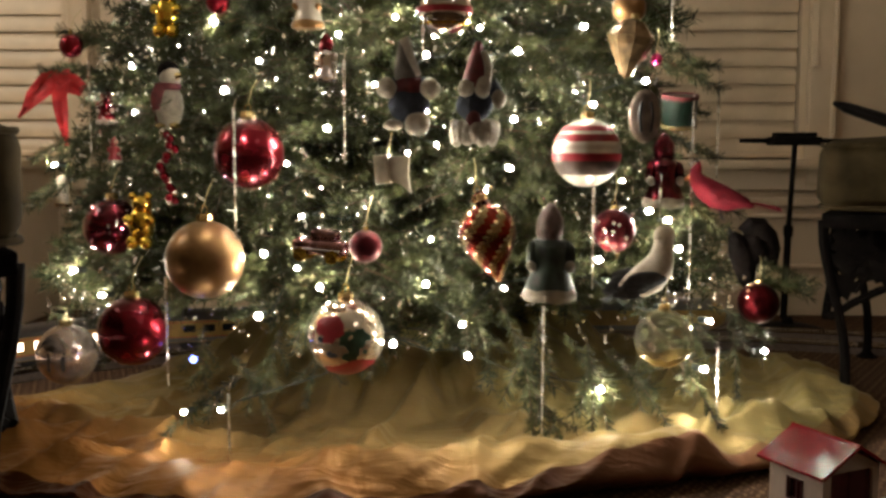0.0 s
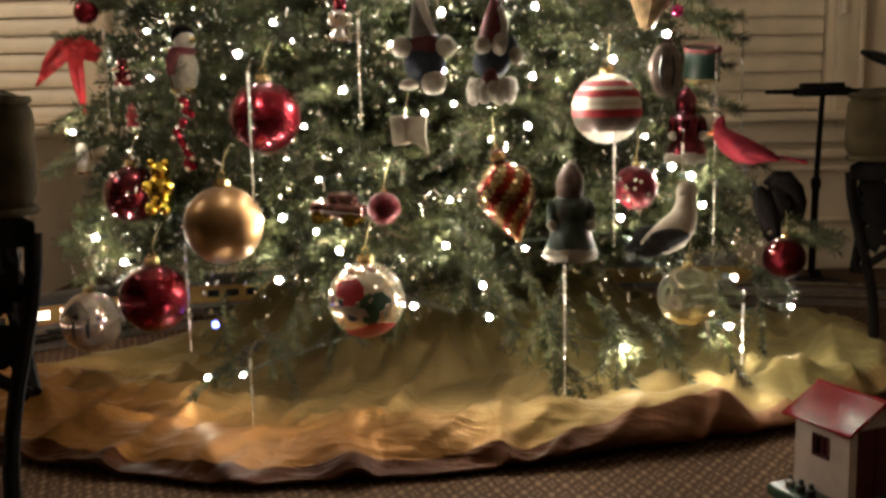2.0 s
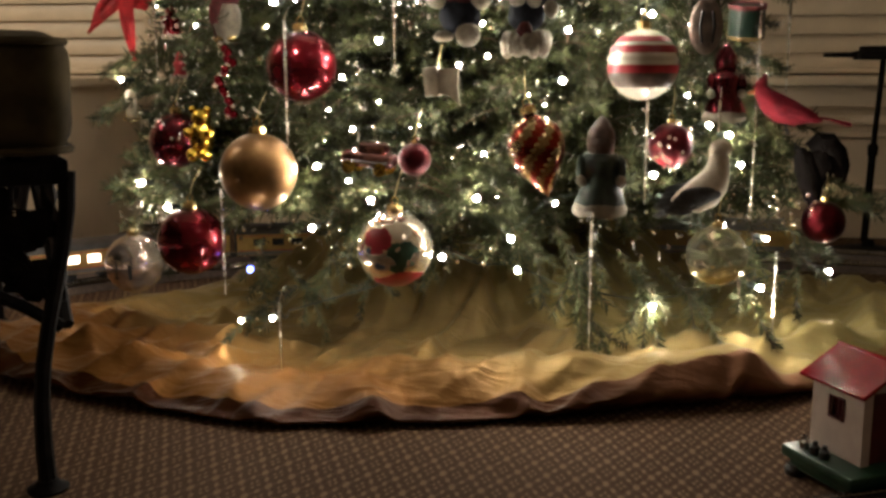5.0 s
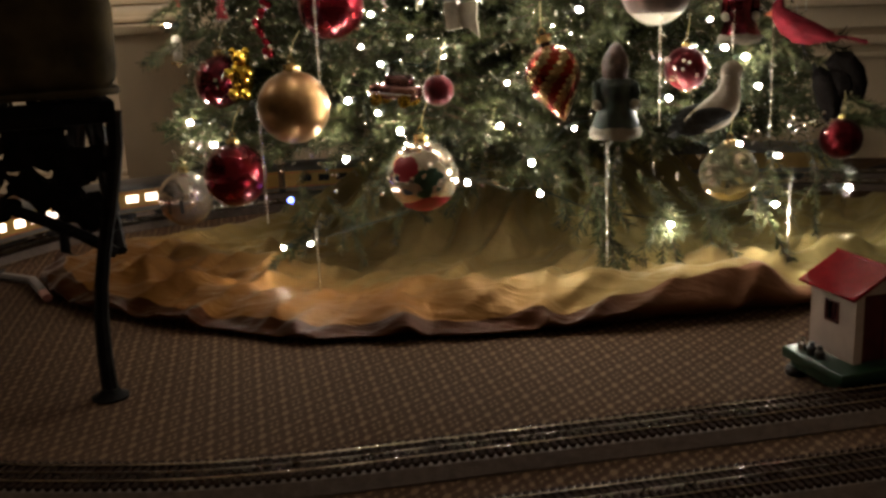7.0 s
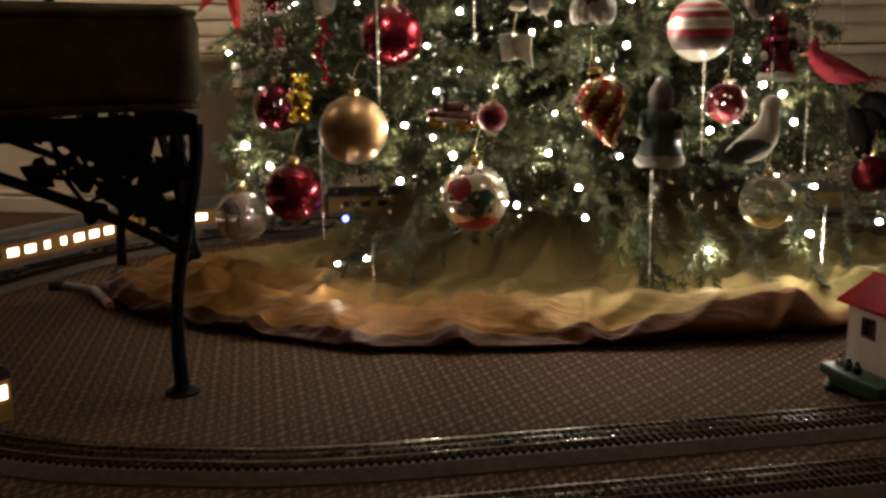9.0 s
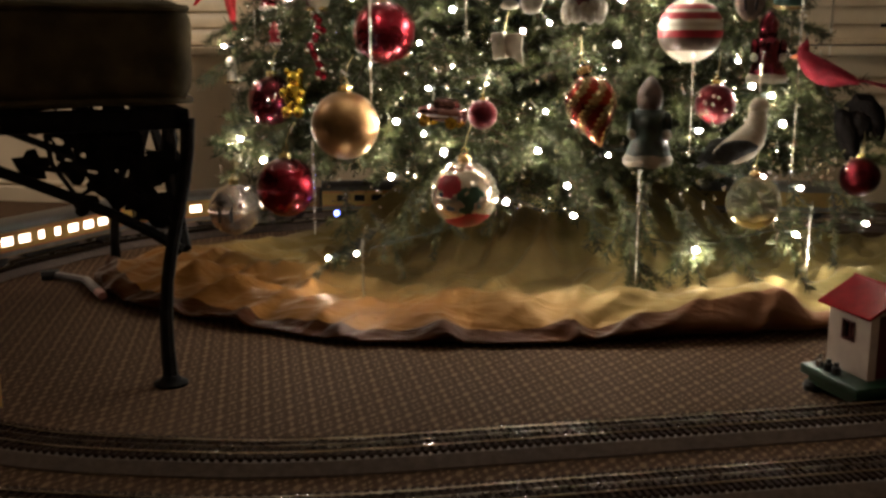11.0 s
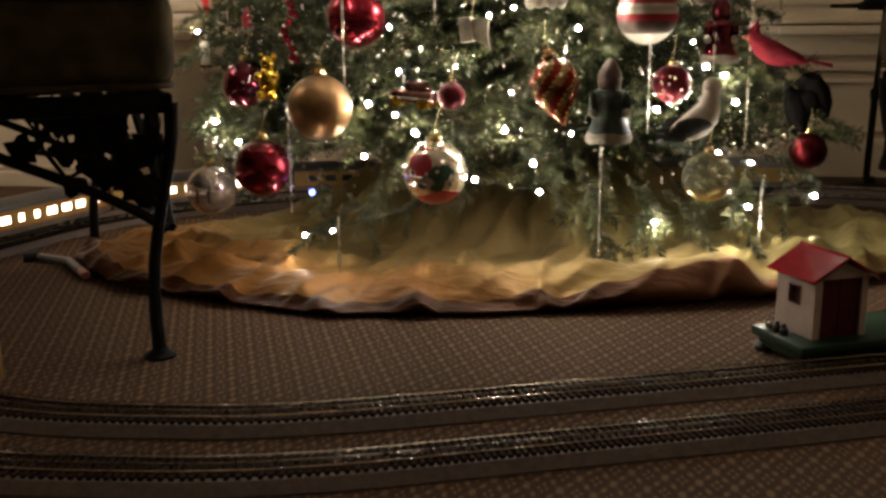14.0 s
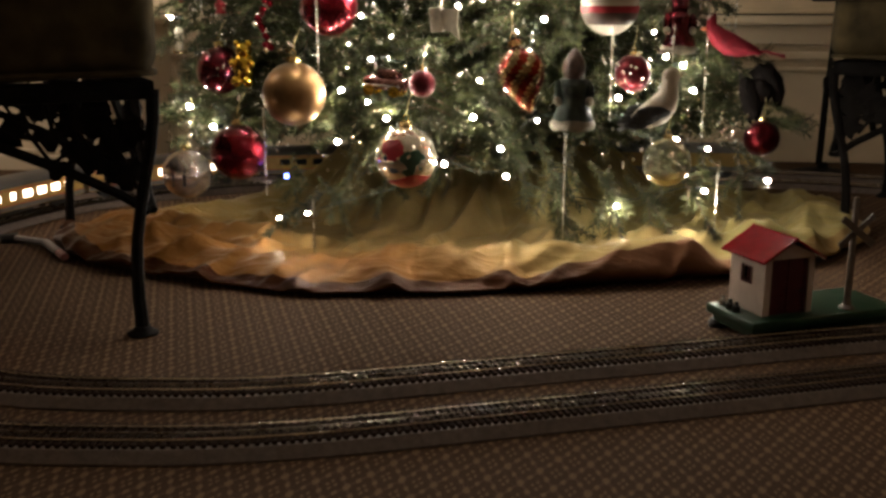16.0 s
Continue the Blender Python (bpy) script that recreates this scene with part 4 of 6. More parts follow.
    for zz in (oz0, oz1):
        box(bm, (wx0 - 0.0005, (oy0 + oy1) / 2, zz), (0.002, oy1 - oy0 + 0.002, 0.002))
    box(bm, (wx0 + 0.002, (oy0 + oy1) / 2, (oz0 + oz1) / 2), (0.0015, 0.0015, oz1 - oz0))
    part("frame", bm, dark, w)
    # terminals at the base's end
    for y in (-0.006, 0.008, 0.024):
        bm = bmesh.new()
        lathe(bm, [(0, 0.030), (0.0055, 0.030), (0.0055, 0.040), (0.003, 0.042), (0.003, 0.046), (0, 0.046)], 12, Matrix.Translation((-0.056, y, 0)))
        part("terminal", bm, mat("nickel_terminal", (0.5, 0.48, 0.45), 0.2, metal=1, bump=0) if y > 0.02 else black, top)
    # crossing post with its crossed boards
    px, py = 0.094, -0.040
    bm = bmesh.new()
    lathe(bm, [(0, 0.030), (0.011, 0.030), (0.011, 0.034), (0.0060, 0.037), (0.0044, 0.05), (0.0038, 0.178), (0.003, 0.183), (0, 0.184)], 14, Matrix.Translation((px, py, 0)))
    part("post", bm, grey, top)
    for s in (-1, 1):
        bm = bmesh.new()
        box(bm, (px, py - 0.0065 - 0.001 * s, 0.139), (0.066, 0.0022, 0.0095), rot=(0, s * 36, 0), bevel=0.0006)
        part("crossing_board", bm, grey, top)


build_gatehouse()

# ---- wrought-iron armchairs ----
def build_chair(m, W, D, label, rail=0.318, cushion_top=0.462, splay=0.063, arms=(-1, 1), arm_drop=0.0):
    """An armchair that faces +x: W wide along y, D deep along x; its middle front edge stands at x = 0."""
    top = thing("armchair", label, "chair", m, group="wrought-iron armchairs")
    rnd = random.Random(5)
    hw = W / 2
    legs = [(0.0, -hw, -0.036, -splay), (0.0, hw, -0.036, splay), (-D, -hw, -0.05, -0.02), (-D, hw, -0.05, 0.02)]
    for x, y, ox, oy in legs:
        bm = bmesh.new()
        pts, rs = [], []
        for k in range(9):
            t = k / 8
            s = (1 - t) ** 1.25
            bow = 0.010 * math.sin(t * math.pi * 1.6)
            pts.append((x + ox * s + bow * (1 if ox > 0 else -1), y + oy * s, 0.008 + (rail - 0.008) * t))
            rs.append(0.0092 - 0.0013 * math.sin(t * math.pi))
        tube(bm, pts, rs, 8)
        leg = part("leg", bm, IRON, top)
        bm = bmesh.new()
        lathe(bm, [(0, 0), (0.020, 0), (0.021, 0.003), (0.013, 0.007), (0.010, 0.012), (0, 0.012)], 18, Matrix.Translation((x + ox, y + oy, 0)))
        part("foot_pad", bm, IRON, leg)
    bm = bmesh.new()
    for a, b in (((0, -hw), (0, hw)), ((-D, -hw), (-D, hw)), ((0, -hw), (-D, -hw)), ((0, hw), (-D, hw))):
        c = ((a[0] + b[0]) / 2, (a[1] + b[1]) / 2, rail)
        box(bm, c, (abs(a[0] - b[0]) + 0.022, abs(a[1] - b[1]) + 0.022, 0.026), bevel=0.004, seg=2)
    for k in range(7):
        x = -D * (k + 0.5) / 7
        box(bm, (x, 0, rail + 0.008), (0.016, W, 0.004))
    part("seat_frame", bm, IRON, top)

    # braces and cast rose sprays under each side rail
    def place(face, u, z, d=0.0):
        # u runs from the front corner along the side; d stands proud of it
        if face in (-1, 1):
            return (-u, face * (hw + d), z)
        return (d, -hw + u if face == 0 else hw - u, z)

    for face, span in ((-1, D), (1, D), (0, W), (2, W)):
        bm = bmesh.new()
        pts = []
        for k in range(9):
            t = k / 8
            pts.append(place(face, 0.006 + (min(0.30, span * 0.62)) * t, rail - 0.165 + 0.152 * t ** 0.82))
        tube(bm, pts, 0.0075, 6)
        part("brace", bm, IRON, top)
        bm = bmesh.new()
        for q in range(4):
            u0 = 0.015 + 0.03 * q
            tube(bm, [place(face, u0, rail - 0.14 + 0.02 * q), place(face, u0 + 0.02, rail - 0.09), place(face, u0 + 0.045, rail - 0.05), place(face, u0 + 0.05, rail - 0.014)], 0.0035, 6)
        tube(bm, [place(face, 0.02, rail - 0.11), place(face, 0.07, rail - 0.075), place(face, 0.12, rail - 0.062), place(face, 0.172, rail - 0.052)], 0.0035, 6)
        spray = part("rose_spray", bm, IRON, top, "cast iron rose stems")
        # leaves and blooms: flat castings with a raised middle
        for q in range(17):
            if q < 3:
                u, z, r = (0.172, 0.125, 0.118)[q], rail - (0.050, 0.058, 0.098)[q], (0.024, 0.021, 0.019)[q]
            else:
                u, z, r = rnd.uniform(0.016, 0.100), rail - rnd.uniform(0.030, 0.135), rnd.uniform(0.020, 0.031)
                z = max(z, rail - 0.150 + u * 0.62 + 0.018)
            bm = bmesh.new()
            n = 14
            lob = rnd.choice((3, 5))
            ph = rnd.uniform(0, 6)
            ctr = bm.verts.new(place(face, u, z, 0.007))
            ctr2 = bm.verts.new(place(face, u, z, -0.005))
            ring = []
            for k in range(n):
                a = 2 * math.pi * k / n
                rr = r * (0.82 + 0.22 * math.cos(lob * a + ph))
                ring.append(bm.verts.new(place(face, u + rr * math.cos(a), z + rr * 0.9 * math.sin(a), 0.0)))
            for k in range(n):
                bm.faces.new((ctr, ring[k], ring[(k + 1) % n]))
                bm.faces.new((ctr2, ring[(k + 1) % n], ring[k]))
            part("rose" if q < 3 else "leaf", bm, IRON, spray)
    # seat cushion with welted edges
    bm = bmesh.new()
    h = cushion_top - rail - 0.014
    box(bm, (-D / 2 + 0.004, 0, rail + 0.014 + h / 2), (D + 0.035, W + 0.035, h), bevel=0.034, seg=5)
    bmesh.ops.subdivide_edges(bm, edges=[e for e in bm.edges if e.calc_length() > 0.1], cuts=5, use_grid_fill=True)
    for v in bm.verts:
        cx, cy = (v.co.x + D / 2) / (D / 2), v.co.y / hw
        v.co.z += 0.012 * (1 - min(1, cx * cx)) * (1 - min(1, cy * cy)) * (1 if v.co.z > rail + h / 2 else 0)
        v.co += Vector((noise.noise(v.co * 14), noise.noise(v.co * 14 + Vector((5, 0, 0))), noise.noise(v.co * 12 + Vector((0, 7, 0))))) * 0.004
    cushion = part("seat_cushion", bm, CUSHION, top, "thick olive green seat cushion")
    for zz in (rail + 0.022, cushion_top - 0.012):
        bm = bmesh.new()
        x0, x1, yy, r = -D - 0.010, 0.018, hw + 0.014, 0.035
        loop = []
        for cxx, cyy, a0 in ((x1 - r, yy - r, 0), (x0 + r, yy - r, 90), (x0 + r, -yy + r, 180), (x1 - r, -yy + r, 270)):
            for k in range(6):
                a = radians(a0 + 18 * k)
                loop.append((cxx + r * math.cos(a), cyy + r * math.sin(a), zz))
        tube(bm, loop + [loop[0]], 0.0045, 6, cap=False)
        part("piping", bm, CUSHION, cushion)
    # backrest with cushion, and arms
    bm = bmesh.new()
    for y in (-hw, hw):
        tube(bm, [(-D, y, rail), (-D - 0.03, y, 0.6), (-D - 0.09, y * 0.95, 0.86), (-D - 0.10, y * 0.85, 0.90)], 0.010, 8)
    tube(bm, [(-D - 0.10, -hw * 0.85, 0.90), (-D - 0.115, -hw * 0.4, 0.945), (-D - 0.12, 0, 0.955), (-D - 0.115, hw * 0.4, 0.945), (-D - 0.10, hw * 0.85, 0.90)], 0.010, 8)
    for k in range(-2, 3):
        tube(bm, [(-D - 0.005, k * hw * 0.36, rail), (-D - 0.04, k * hw * 0.36, 0.6), (-D - 0.11, k * hw * 0.34, 0.93)], 0.006, 6)
    part("back_frame", bm, IRON, top)
    bm = bmesh.new()
    box(bm, (0, 0, 0), (0.075, W - 0.05, 0.40), bevel=0.03, seg=4)
    bmesh.ops.transform(bm, matrix=pose(-D + 0.005, 0, cushion_top + 0.20, 0, -11, 0), verts=bm.verts)
    part("back_cushion", bm, FLORAL, top, "back cushion in faded floral cloth")
    for s in arms:
        bm = bmesh.new()
        y = s * (hw + 0.012)
        tube(bm, [(-D - 0.02, y, 0.545 - 1.5 * arm_drop), (-D * 0.6, y, 0.530 - 1.4 * arm_drop), (-0.16, y, 0.522 - 1.2 * arm_drop), (-0.08, y, 0.532 - 1.1 * arm_drop), (-0.02, y, 0.548 - arm_drop), (0.0, y, 0.556 - arm_drop)], [0.010, 0.013, 0.016, 0.018, 0.015, 0.006], 8, flat=0.6)
        tube(bm, [(-0.13, y, rail), (-0.135, y, 0.43), (-0.12, y, 0.522 - 1.2 * arm_drop)], 0.008, 8)
        part("arm", bm, IRON, top)
    return top


# near chair faces the tree; its front edge runs back from the corner nearest the tree
C, B = Vector((-0.425, 0.985, 0)), Vector((-0.775, 1.49, 0))
sd = (B - C).normalized()
fw = Vector((sd.y, -sd.x, 0))
mid = (C + B) / 2
build_chair(Matrix.Translation(mid) @ Matrix(((fw.x, sd.x, 0, 0), (fw.y, sd.y, 0, 0), (0, 0, 1, 0), (0, 0, 0, 1))), (B - C).length, 0.50,
            "black wrought-iron chair with cast roses and thick olive cushion", arms=(1,))
fw = Vector((-0.90, 0.43, 0)).normalized()
sd = Vector((-fw.y, fw.x, 0))
corner = Vector((0.633, 1.70, 0))
build_chair(Matrix.Translation(corner - sd * 0.21) @ Matrix(((fw.x, sd.x, 0, 0), (fw.y, sd.y, 0, 0), (0, 0, 1, 0), (0, 0, 0, 1))), 0.42, 0.46,
            "black wrought-iron armchair with floral back, standing by the wall", rail=0.312, cushion_top=0.448, splay=0.012, arm_drop=0.05)


# ---- folded music stand by the wall ----
def build_stand():
    top = thing("music_stand", "black folded music stand on a flat base by the wall", "music stand", Matrix.Translation((0.775, 2.36, 0)))
    bm = bmesh.new()
    lathe(bm, [(0, 0), (0.085, 0), (0.088, 0.006), (0.06, 0.014), (0.016, 0.02), (0.010, 0.035), (0, 0.035)], 24)
    part("base", bm, IRON, top)
    bm = bmesh.new()
    tube(bm, [(-0.010, 0, 0.03), (-0.006, 0, 0.24)], 0.0085, 10)
    tube(bm, [(-0.006, 0, 0.23), (0.002, 0, 0.44)], 0.0062, 10)
    part("pole", bm, IRON, top)
    bm = bmesh.new()
    lathe(bm, [(0, 0.225), (0.011, 0.225), (0.012, 0.245), (0.009, 0.252), (0, 0.252)], 12, Matrix.Translation((-0.006, 0, 0)))
    part("collar", bm, IRON, top)
    bm = bmesh.new()
    box(bm, (0.0, 0, 0.446), (0.112, 0.07, 0.020), bevel=0.005, seg=2)
    box(bm, (0.0, 0, 0.460), (0.090, 0.05, 0.012), bevel=0.003)
    part("desk", bm, IRON, top)
    for s in (-1, 1):
        bm = bmesh.new()
        tube(bm, [(s * 0.05, 0, 0.447), (s * 0.125, 0, 0.447)], [0.006, 0.0042], 8)
        part("side_arm", bm, IRON, top)


build_stand()


# ---- toy train on the inner loop ----
YEL = mat("armour_yellow_toy_paint", (0.44, 0.27, 0.07), 0.4, vary=0.08, scale=60, bump=0.03, coat=0.2)
GREY = mat("harbour_grey_toy_paint", (0.16, 0.145, 0.13), 0.4, vary=0.1, scale=60, bump=0.03)
ROOFG = mat("dark_brown_grey_roof_paint", (0.06, 0.05, 0.045), 0.4, vary=0.12, scale=60, bump=0.05)
REDL = mat("red_stripe_toy_paint", (0.40, 0.02, 0.015), 0.4, vary=0.08, bump=0.0)
BLK = mat("black_toy_plastic", (0.014, 0.013, 0.013), 0.4, vary=0.2, scale=80, bump=0.1)
WHEEL = mat("steel_toy_wheel", (0.35, 0.33, 0.31), 0.25, metal=1.0, vary=0.1, bump=0.0)
LIT = mat("lit_carriage_window", (0.9, 0.7, 0.5), 0.4, vary=0.05, bump=0, emit=(1.0, 0.76, 0.60), power=4.0)
DIM = mat("dark_carriage_window", (0.02, 0.02, 0.022), 0.15, vary=0.1, bump=0)


def truck(parent, x, wheels=2):
    bm = bmesh.new()
    for s in (-1, 1):
        box(bm, (x, s * 0.021, 0.031), (0.066, 0.004, 0.010), bevel=0.001)
        for w in (-1, 1):
            box(bm, (x + w * 0.020, s * 0.0225, 0.0295), (0.012, 0.004, 0.014), bevel=0.001)
    box(bm, (x, 0, 0.036), (0.020, 0.040, 0.006))
    t = part("truck", bm, BLK, parent)
    for w in (-1, 1):
        bm = bmesh.new()
        for s in (-1, 1):
            m = pose(x + w * 0.020, s * 0.0158, 0.0295, 90, 0, 0)
            lathe(bm, [(0, -0.003), (0.0102, -0.003), (0.0102, 0.003), (0, 0.003)], 16, m)
        tube(bm, [(x + w * 0.020, -0.016, 0.0295), (x + w * 0.020, 0.016, 0.0295)], 0.002, 6)
        part("wheelset", bm, WHEEL, t)


def car_shell(L, hw=0.031, z0=0.038, ze=0.082, zr=0.101):
    """The side and roof outline of a car, as two swept meshes along x."""
    body = [(-hw, z0), (-hw, ze), (hw, ze), (hw, z0)]
    arc = [(-hw - 0.001, ze)] + [(-(hw + 0.001) * math.cos(math.pi * k / 12), ze + (zr - ze) * math.sin(math.pi * k / 12) ** 0.8) for k in range(1, 12)] + [(hw + 0.001, ze)]
    out = []
    for prof, x0, x1 in ((body, -L / 2, L / 2), (arc, -L / 2 - 0.002, L / 2 + 0.002)):
        bm = bmesh.new()
        a = [bm.verts.new((x0, y, z)) for y, z in prof]
        b = [bm.verts.new((x1, y, z)) for y, z in prof]
        n = len(prof)
        for k in range(n):
            bm.faces.new((a[k], a[(k + 1) % n], b[(k + 1) % n], b[k]))
        bm.faces.new(list(reversed(a)))
        bm.faces.new(b)
        bmesh.ops.recalc_face_normals(bm, faces=bm.faces)
        out.append(bm)
    return out


def build_coach(m, label, L=0.40, lit=True, tail=False):
    top = thing("toy_railway_coach", label, "toy train", m, group="toy train")
    body, roof = car_shell(L)
    part("body", body, YEL, top, smooth=False)
    part("roof", roof, ROOFG, top)
    bm = bmesh.new()
    for s in (-1, 1):
        box(bm, (0, s * 0.0313, 0.043), (L * 0.998, 0.0008, 0.008))
    part("lower_band", bm, GREY, top, smooth=False)
    bm = bmesh.new()
    for s in (-1, 1):
        box(bm, (0, s * 0.0313, 0.0485), (L * 0.998, 0.0009, 0.0014))
        box(bm, (0, s * 0.0313, 0.0785), (L * 0.998, 0.0009, 0.0014))
    part("stripe", bm, REDL, top, smooth=False)
    n = 9
    rnd = random.Random(int(m.translation.x * 1000))
    wide = [0.024, 0.024, 0.024, 0.013, 0.013, 0.024, 0.024, 0.024, 0.024]
    for k in range(n):
        x = -L / 2 + 0.045 + (L - 0.09) * k / (n - 1)
        for s in (-1, 1):
            bm = bmesh.new()
            box(bm, (x, s * 0.0316, 0.0655), (wide[k], 0.0014, 0.0145), bevel=0.0005)
            part("window", bm, LIT if lit and rnd.random() < 0.93 else DIM, top)
    for x in (-L / 2 + 0.058, L / 2 - 0.058):
        truck(top, x)
    bm = bmesh.new()
    box(bm, (0, 0, 0.032), (0.13, 0.036, 0.012), bevel=0.002)
    part("battery_box", bm, BLK, top)
    for s in (-1, 1):
        bm = bmesh.new()
        box(bm, (s * (L / 2 + 0.007), 0, 0.036), (0.016, 0.007, 0.007), bevel=0.0015)
        part("coupler", bm, BLK, top)
        bm = bmesh.new()
        box(bm, (s * (L / 2 + 0.003), 0, 0.066), (0.006, 0.026, 0.042), bevel=0.002)
        part("diaphragm", bm, BLK, top)
    if tail:
        for s in (-1, 1):
            bm = bmesh.new()
            box(bm, (-L / 2 - 0.0008, s * 0.0215, 0.068), (0.0014, 0.009, 0.014))
            part("end_window", bm, LIT, top)
    return top


def build_grey_car(m, label, L=0.32):
    top = thing("toy_tender_car", label, "toy train", m, group="toy train")
    body, roof = car_shell(L, zr=0.100)
    part("body", body, GREY, top, smooth=False)
    part("roof", roof, GREY, top)
    bm = bmesh.new()
    box(bm, (L * 0.18, 0, 0.099), (L * 0.5, 0.026, 0.008), bevel=0.002)
    part("roof_hatch", bm, GREY, top)
    for x in (-L / 2 + 0.055, L / 2 - 0.055):
        truck(top, x)
    return top


def build_loco(m, label, L=0.42):
    top = thing("toy_locomotive", label, "toy train", m, group="toy train")
    body, roof = car_shell(L * 0.86, zr=0.104)
    part("body", body, YEL, top, smooth=False)
    part("roof", roof, GREY, top)
    bm = bmesh.new()
    ball(bm, (L * 0.42, 0, 0.066), 0.031, 20, 12, (1.5, 1.0, 1.0))
    part("nose", bm, YEL, top)
    bm = bmesh.new()
    for s in (-1, 1):
        box(bm, (L * 0.445, s * 0.012, 0.086), (0.012, 0.016, 0.010), rot=(0, 35, s * 20))
    part("windscreen", bm, DIM, top)
    bm = bmesh.new()
    ball(bm, (L * 0.528, 0, 0.070), 0.005, 10, 8)
    part("headlight", bm, mat("headlight_lens", (0.8, 0.75, 0.6), 0.1, vary=0.02, bump=0), top)
    for k in range(3):
        bm = bmesh.new()
        lathe(bm, [(0, 0), (0.011, 0), (0.011, 0.006), (0, 0.006)], 14, Matrix.Translation((-L * 0.3 + 0.07 * k, 0, 0.102)))
        part("roof_fan", bm, GREY, top)
    bm = bmesh.new()
    for s in (-1, 1):
        box(bm, (0, s * 0.0313, 0.044), (L * 0.85, 0.0008, 0.010))
    part("lower_band", bm, GREY, top, smooth=False)
    for x in (-L * 0.28, L * 0.28):
        truck(top, x)
    return top


def on_track(s, L):
    a, _ = along(s - L * 0.33)
    b, _ = along(s + L * 0.33)
    d = (b - a).normalized()
    p = (a + b) / 2
    return Matrix.Translation(p) @ Matrix.Rotation(math.atan2(d.y, d.x), 4, "Z")


s0 = min((i * LOOP_LEN / 2000 for i in range(2000)), key=lambda q: (along(q)[0] - Vector((-0.515, 0.696, 0))).length)
s = s0
for k in range(4):
    build_coach(on_track(s + 0.20, 0.40), "yellow toy observation coach with lit windows, last on track" if k == 0 else "yellow and grey toy coach with lit windows on track", tail=(k == 0))
    s += 0.425
build_coach(on_track(s + 0.20, 0.40), "yellow and grey toy baggage coach with dark windows", lit=False)
s += 0.425
build_grey_car(on_track(s + 0.16, 0.32), "plain grey toy tender car coupled in the train")
s += 0.345
build_loco(on_track(s + 0.21, 0.42), "yellow and grey toy diesel locomotive on track")


# ---- small toys on the carpet ----
bm = bmesh.new()
tube(bm, [(-0.870, 1.378, 0.009), (-0.800, 1.352, 0.010), (-0.738, 1.285, 0.010)], 0.0085, 8, flat=0.8)
g = thing("toy_crossing_arm", "black toy crossing arm with a red end, lying on carpet", "toy")
part("arm", bm, BLK, g)
bm = bmesh.new()
tube(bm, [(-0.742, 1.290, 0.010), (-0.712, 1.256, 0.010)], 0.0078, 8, flat=0.8)
part("tip", bm, mat("pink_red_tip", (0.26, 0.10, 0.085), 0.4, vary=0.1, bump=0), g)
bm = bmesh.new()
tube(bm, [(-0.875, 1.390, 0.009), (-0.90, 1.372, 0.009)], 0.009, 8)
part("counterweight", bm, BLK, g)

# ---- ornaments ----
CAP = mat("gold_ornament_cap", (0.75, 0.58, 0.28), 0.25, metal=1.0, vary=0.1, bump=0.1, bump_scale=400)
SILVER = mat("silver_mirror_glass", (0.86, 0.82, 0.78), 0.07, metal=1.0, vary=0.05, bump=0.0)
REDG = mat("red_mirror_glass", (0.17, 0.007, 0.014), 0.27, metal=0.9, vary=0.30, scale=30, bump=0.12, bump_scale=60, coat=0.3)
BURG = mat("burgundy_mirror_glass", (0.17, 0.016, 0.030), 0.14, metal=0.95, vary=0.42, scale=70, bump=0.5, bump_scale=120, coat=0.5)
GOLDM = mat("brushed_gold_glass", (0.30, 0.165, 0.066), 0.40, metal=0.85, vary=0.22, scale=26, bump=0.15, bump_scale=90, coat=0.15)
REDDULL = mat("dull_dark_red_glass", (0.10, 0.006, 0.010), 0.36, metal=0.7, vary=0.3, scale=60, bump=0.2, bump_scale=150)
REDDARK = mat("nearly_black_red_glass", (0.060, 0.004, 0.006), 0.40, metal=0.95, vary=0.3, scale=60, bump=0.3, bump_scale=150)
REDO = mat("orange_red_glass", (0.30, 0.035, 0.018), 0.2, metal=0.8, vary=0.25, scale=40, bump=0.1)
ROSE = mat("rose_silver_glass", (0.34, 0.17, 0.15), 0.2, metal=0.8, vary=0.35, scale=60, bump=0.25, bump_scale=130)
GOLDS = mat("bright_gold_glass", (0.85, 0.58, 0.08), 0.14, metal=1.0, vary=0.15, scale=60, bump=0.2, bump_scale=160)
CREAM = mat("cream_glazed_glass", (0.76, 0.68, 0.55), 0.16, metal=0.25, vary=0.06, scale=30, bump=0.03, coat=0.6)
WHITEP = mat("white_painted_ornament", (0.42, 0.36, 0.29), 0.5, vary=0.06, scale=60, bump=0.1)
REDP = mat("red_painted_ornament", (0.30, 0.018, 0.026), 0.4, vary=0.12, scale=60, bump=0.1)
REDFELT = mat("red_felt", (0.125, 0.008, 0.014), 0.9, vary=0.15, scale=80, bump=0.4, bump_scale=900, spec=0.15)
NAVY = mat("navy_knit_cloth", (0.022, 0.027, 0.04), 0.9, vary=0.2, scale=90, bump=0.5, bump_scale=800)
GREENP = mat("dark_green_painted_ornament", (0.006, 0.016, 0.010), 0.35, vary=0.2, scale=60, bump=0.1)
FEATHER = mat("dark_brown_feathers", (0.006, 0.0045, 0.004), 0.95, vary=0.3, scale=120, bump=0.8, bump_scale=300, spec=0.05)
DOVE = mat("cream_dove_feathers", (0.46, 0.39, 0.30), 0.7, vary=0.08, scale=90, bump=0.3, bump_scale=500)
DARKW = mat("slate_grey_wing", (0.05, 0.05, 0.05), 0.7, vary=0.2, scale=120, bump=0.5, bump_scale=500)
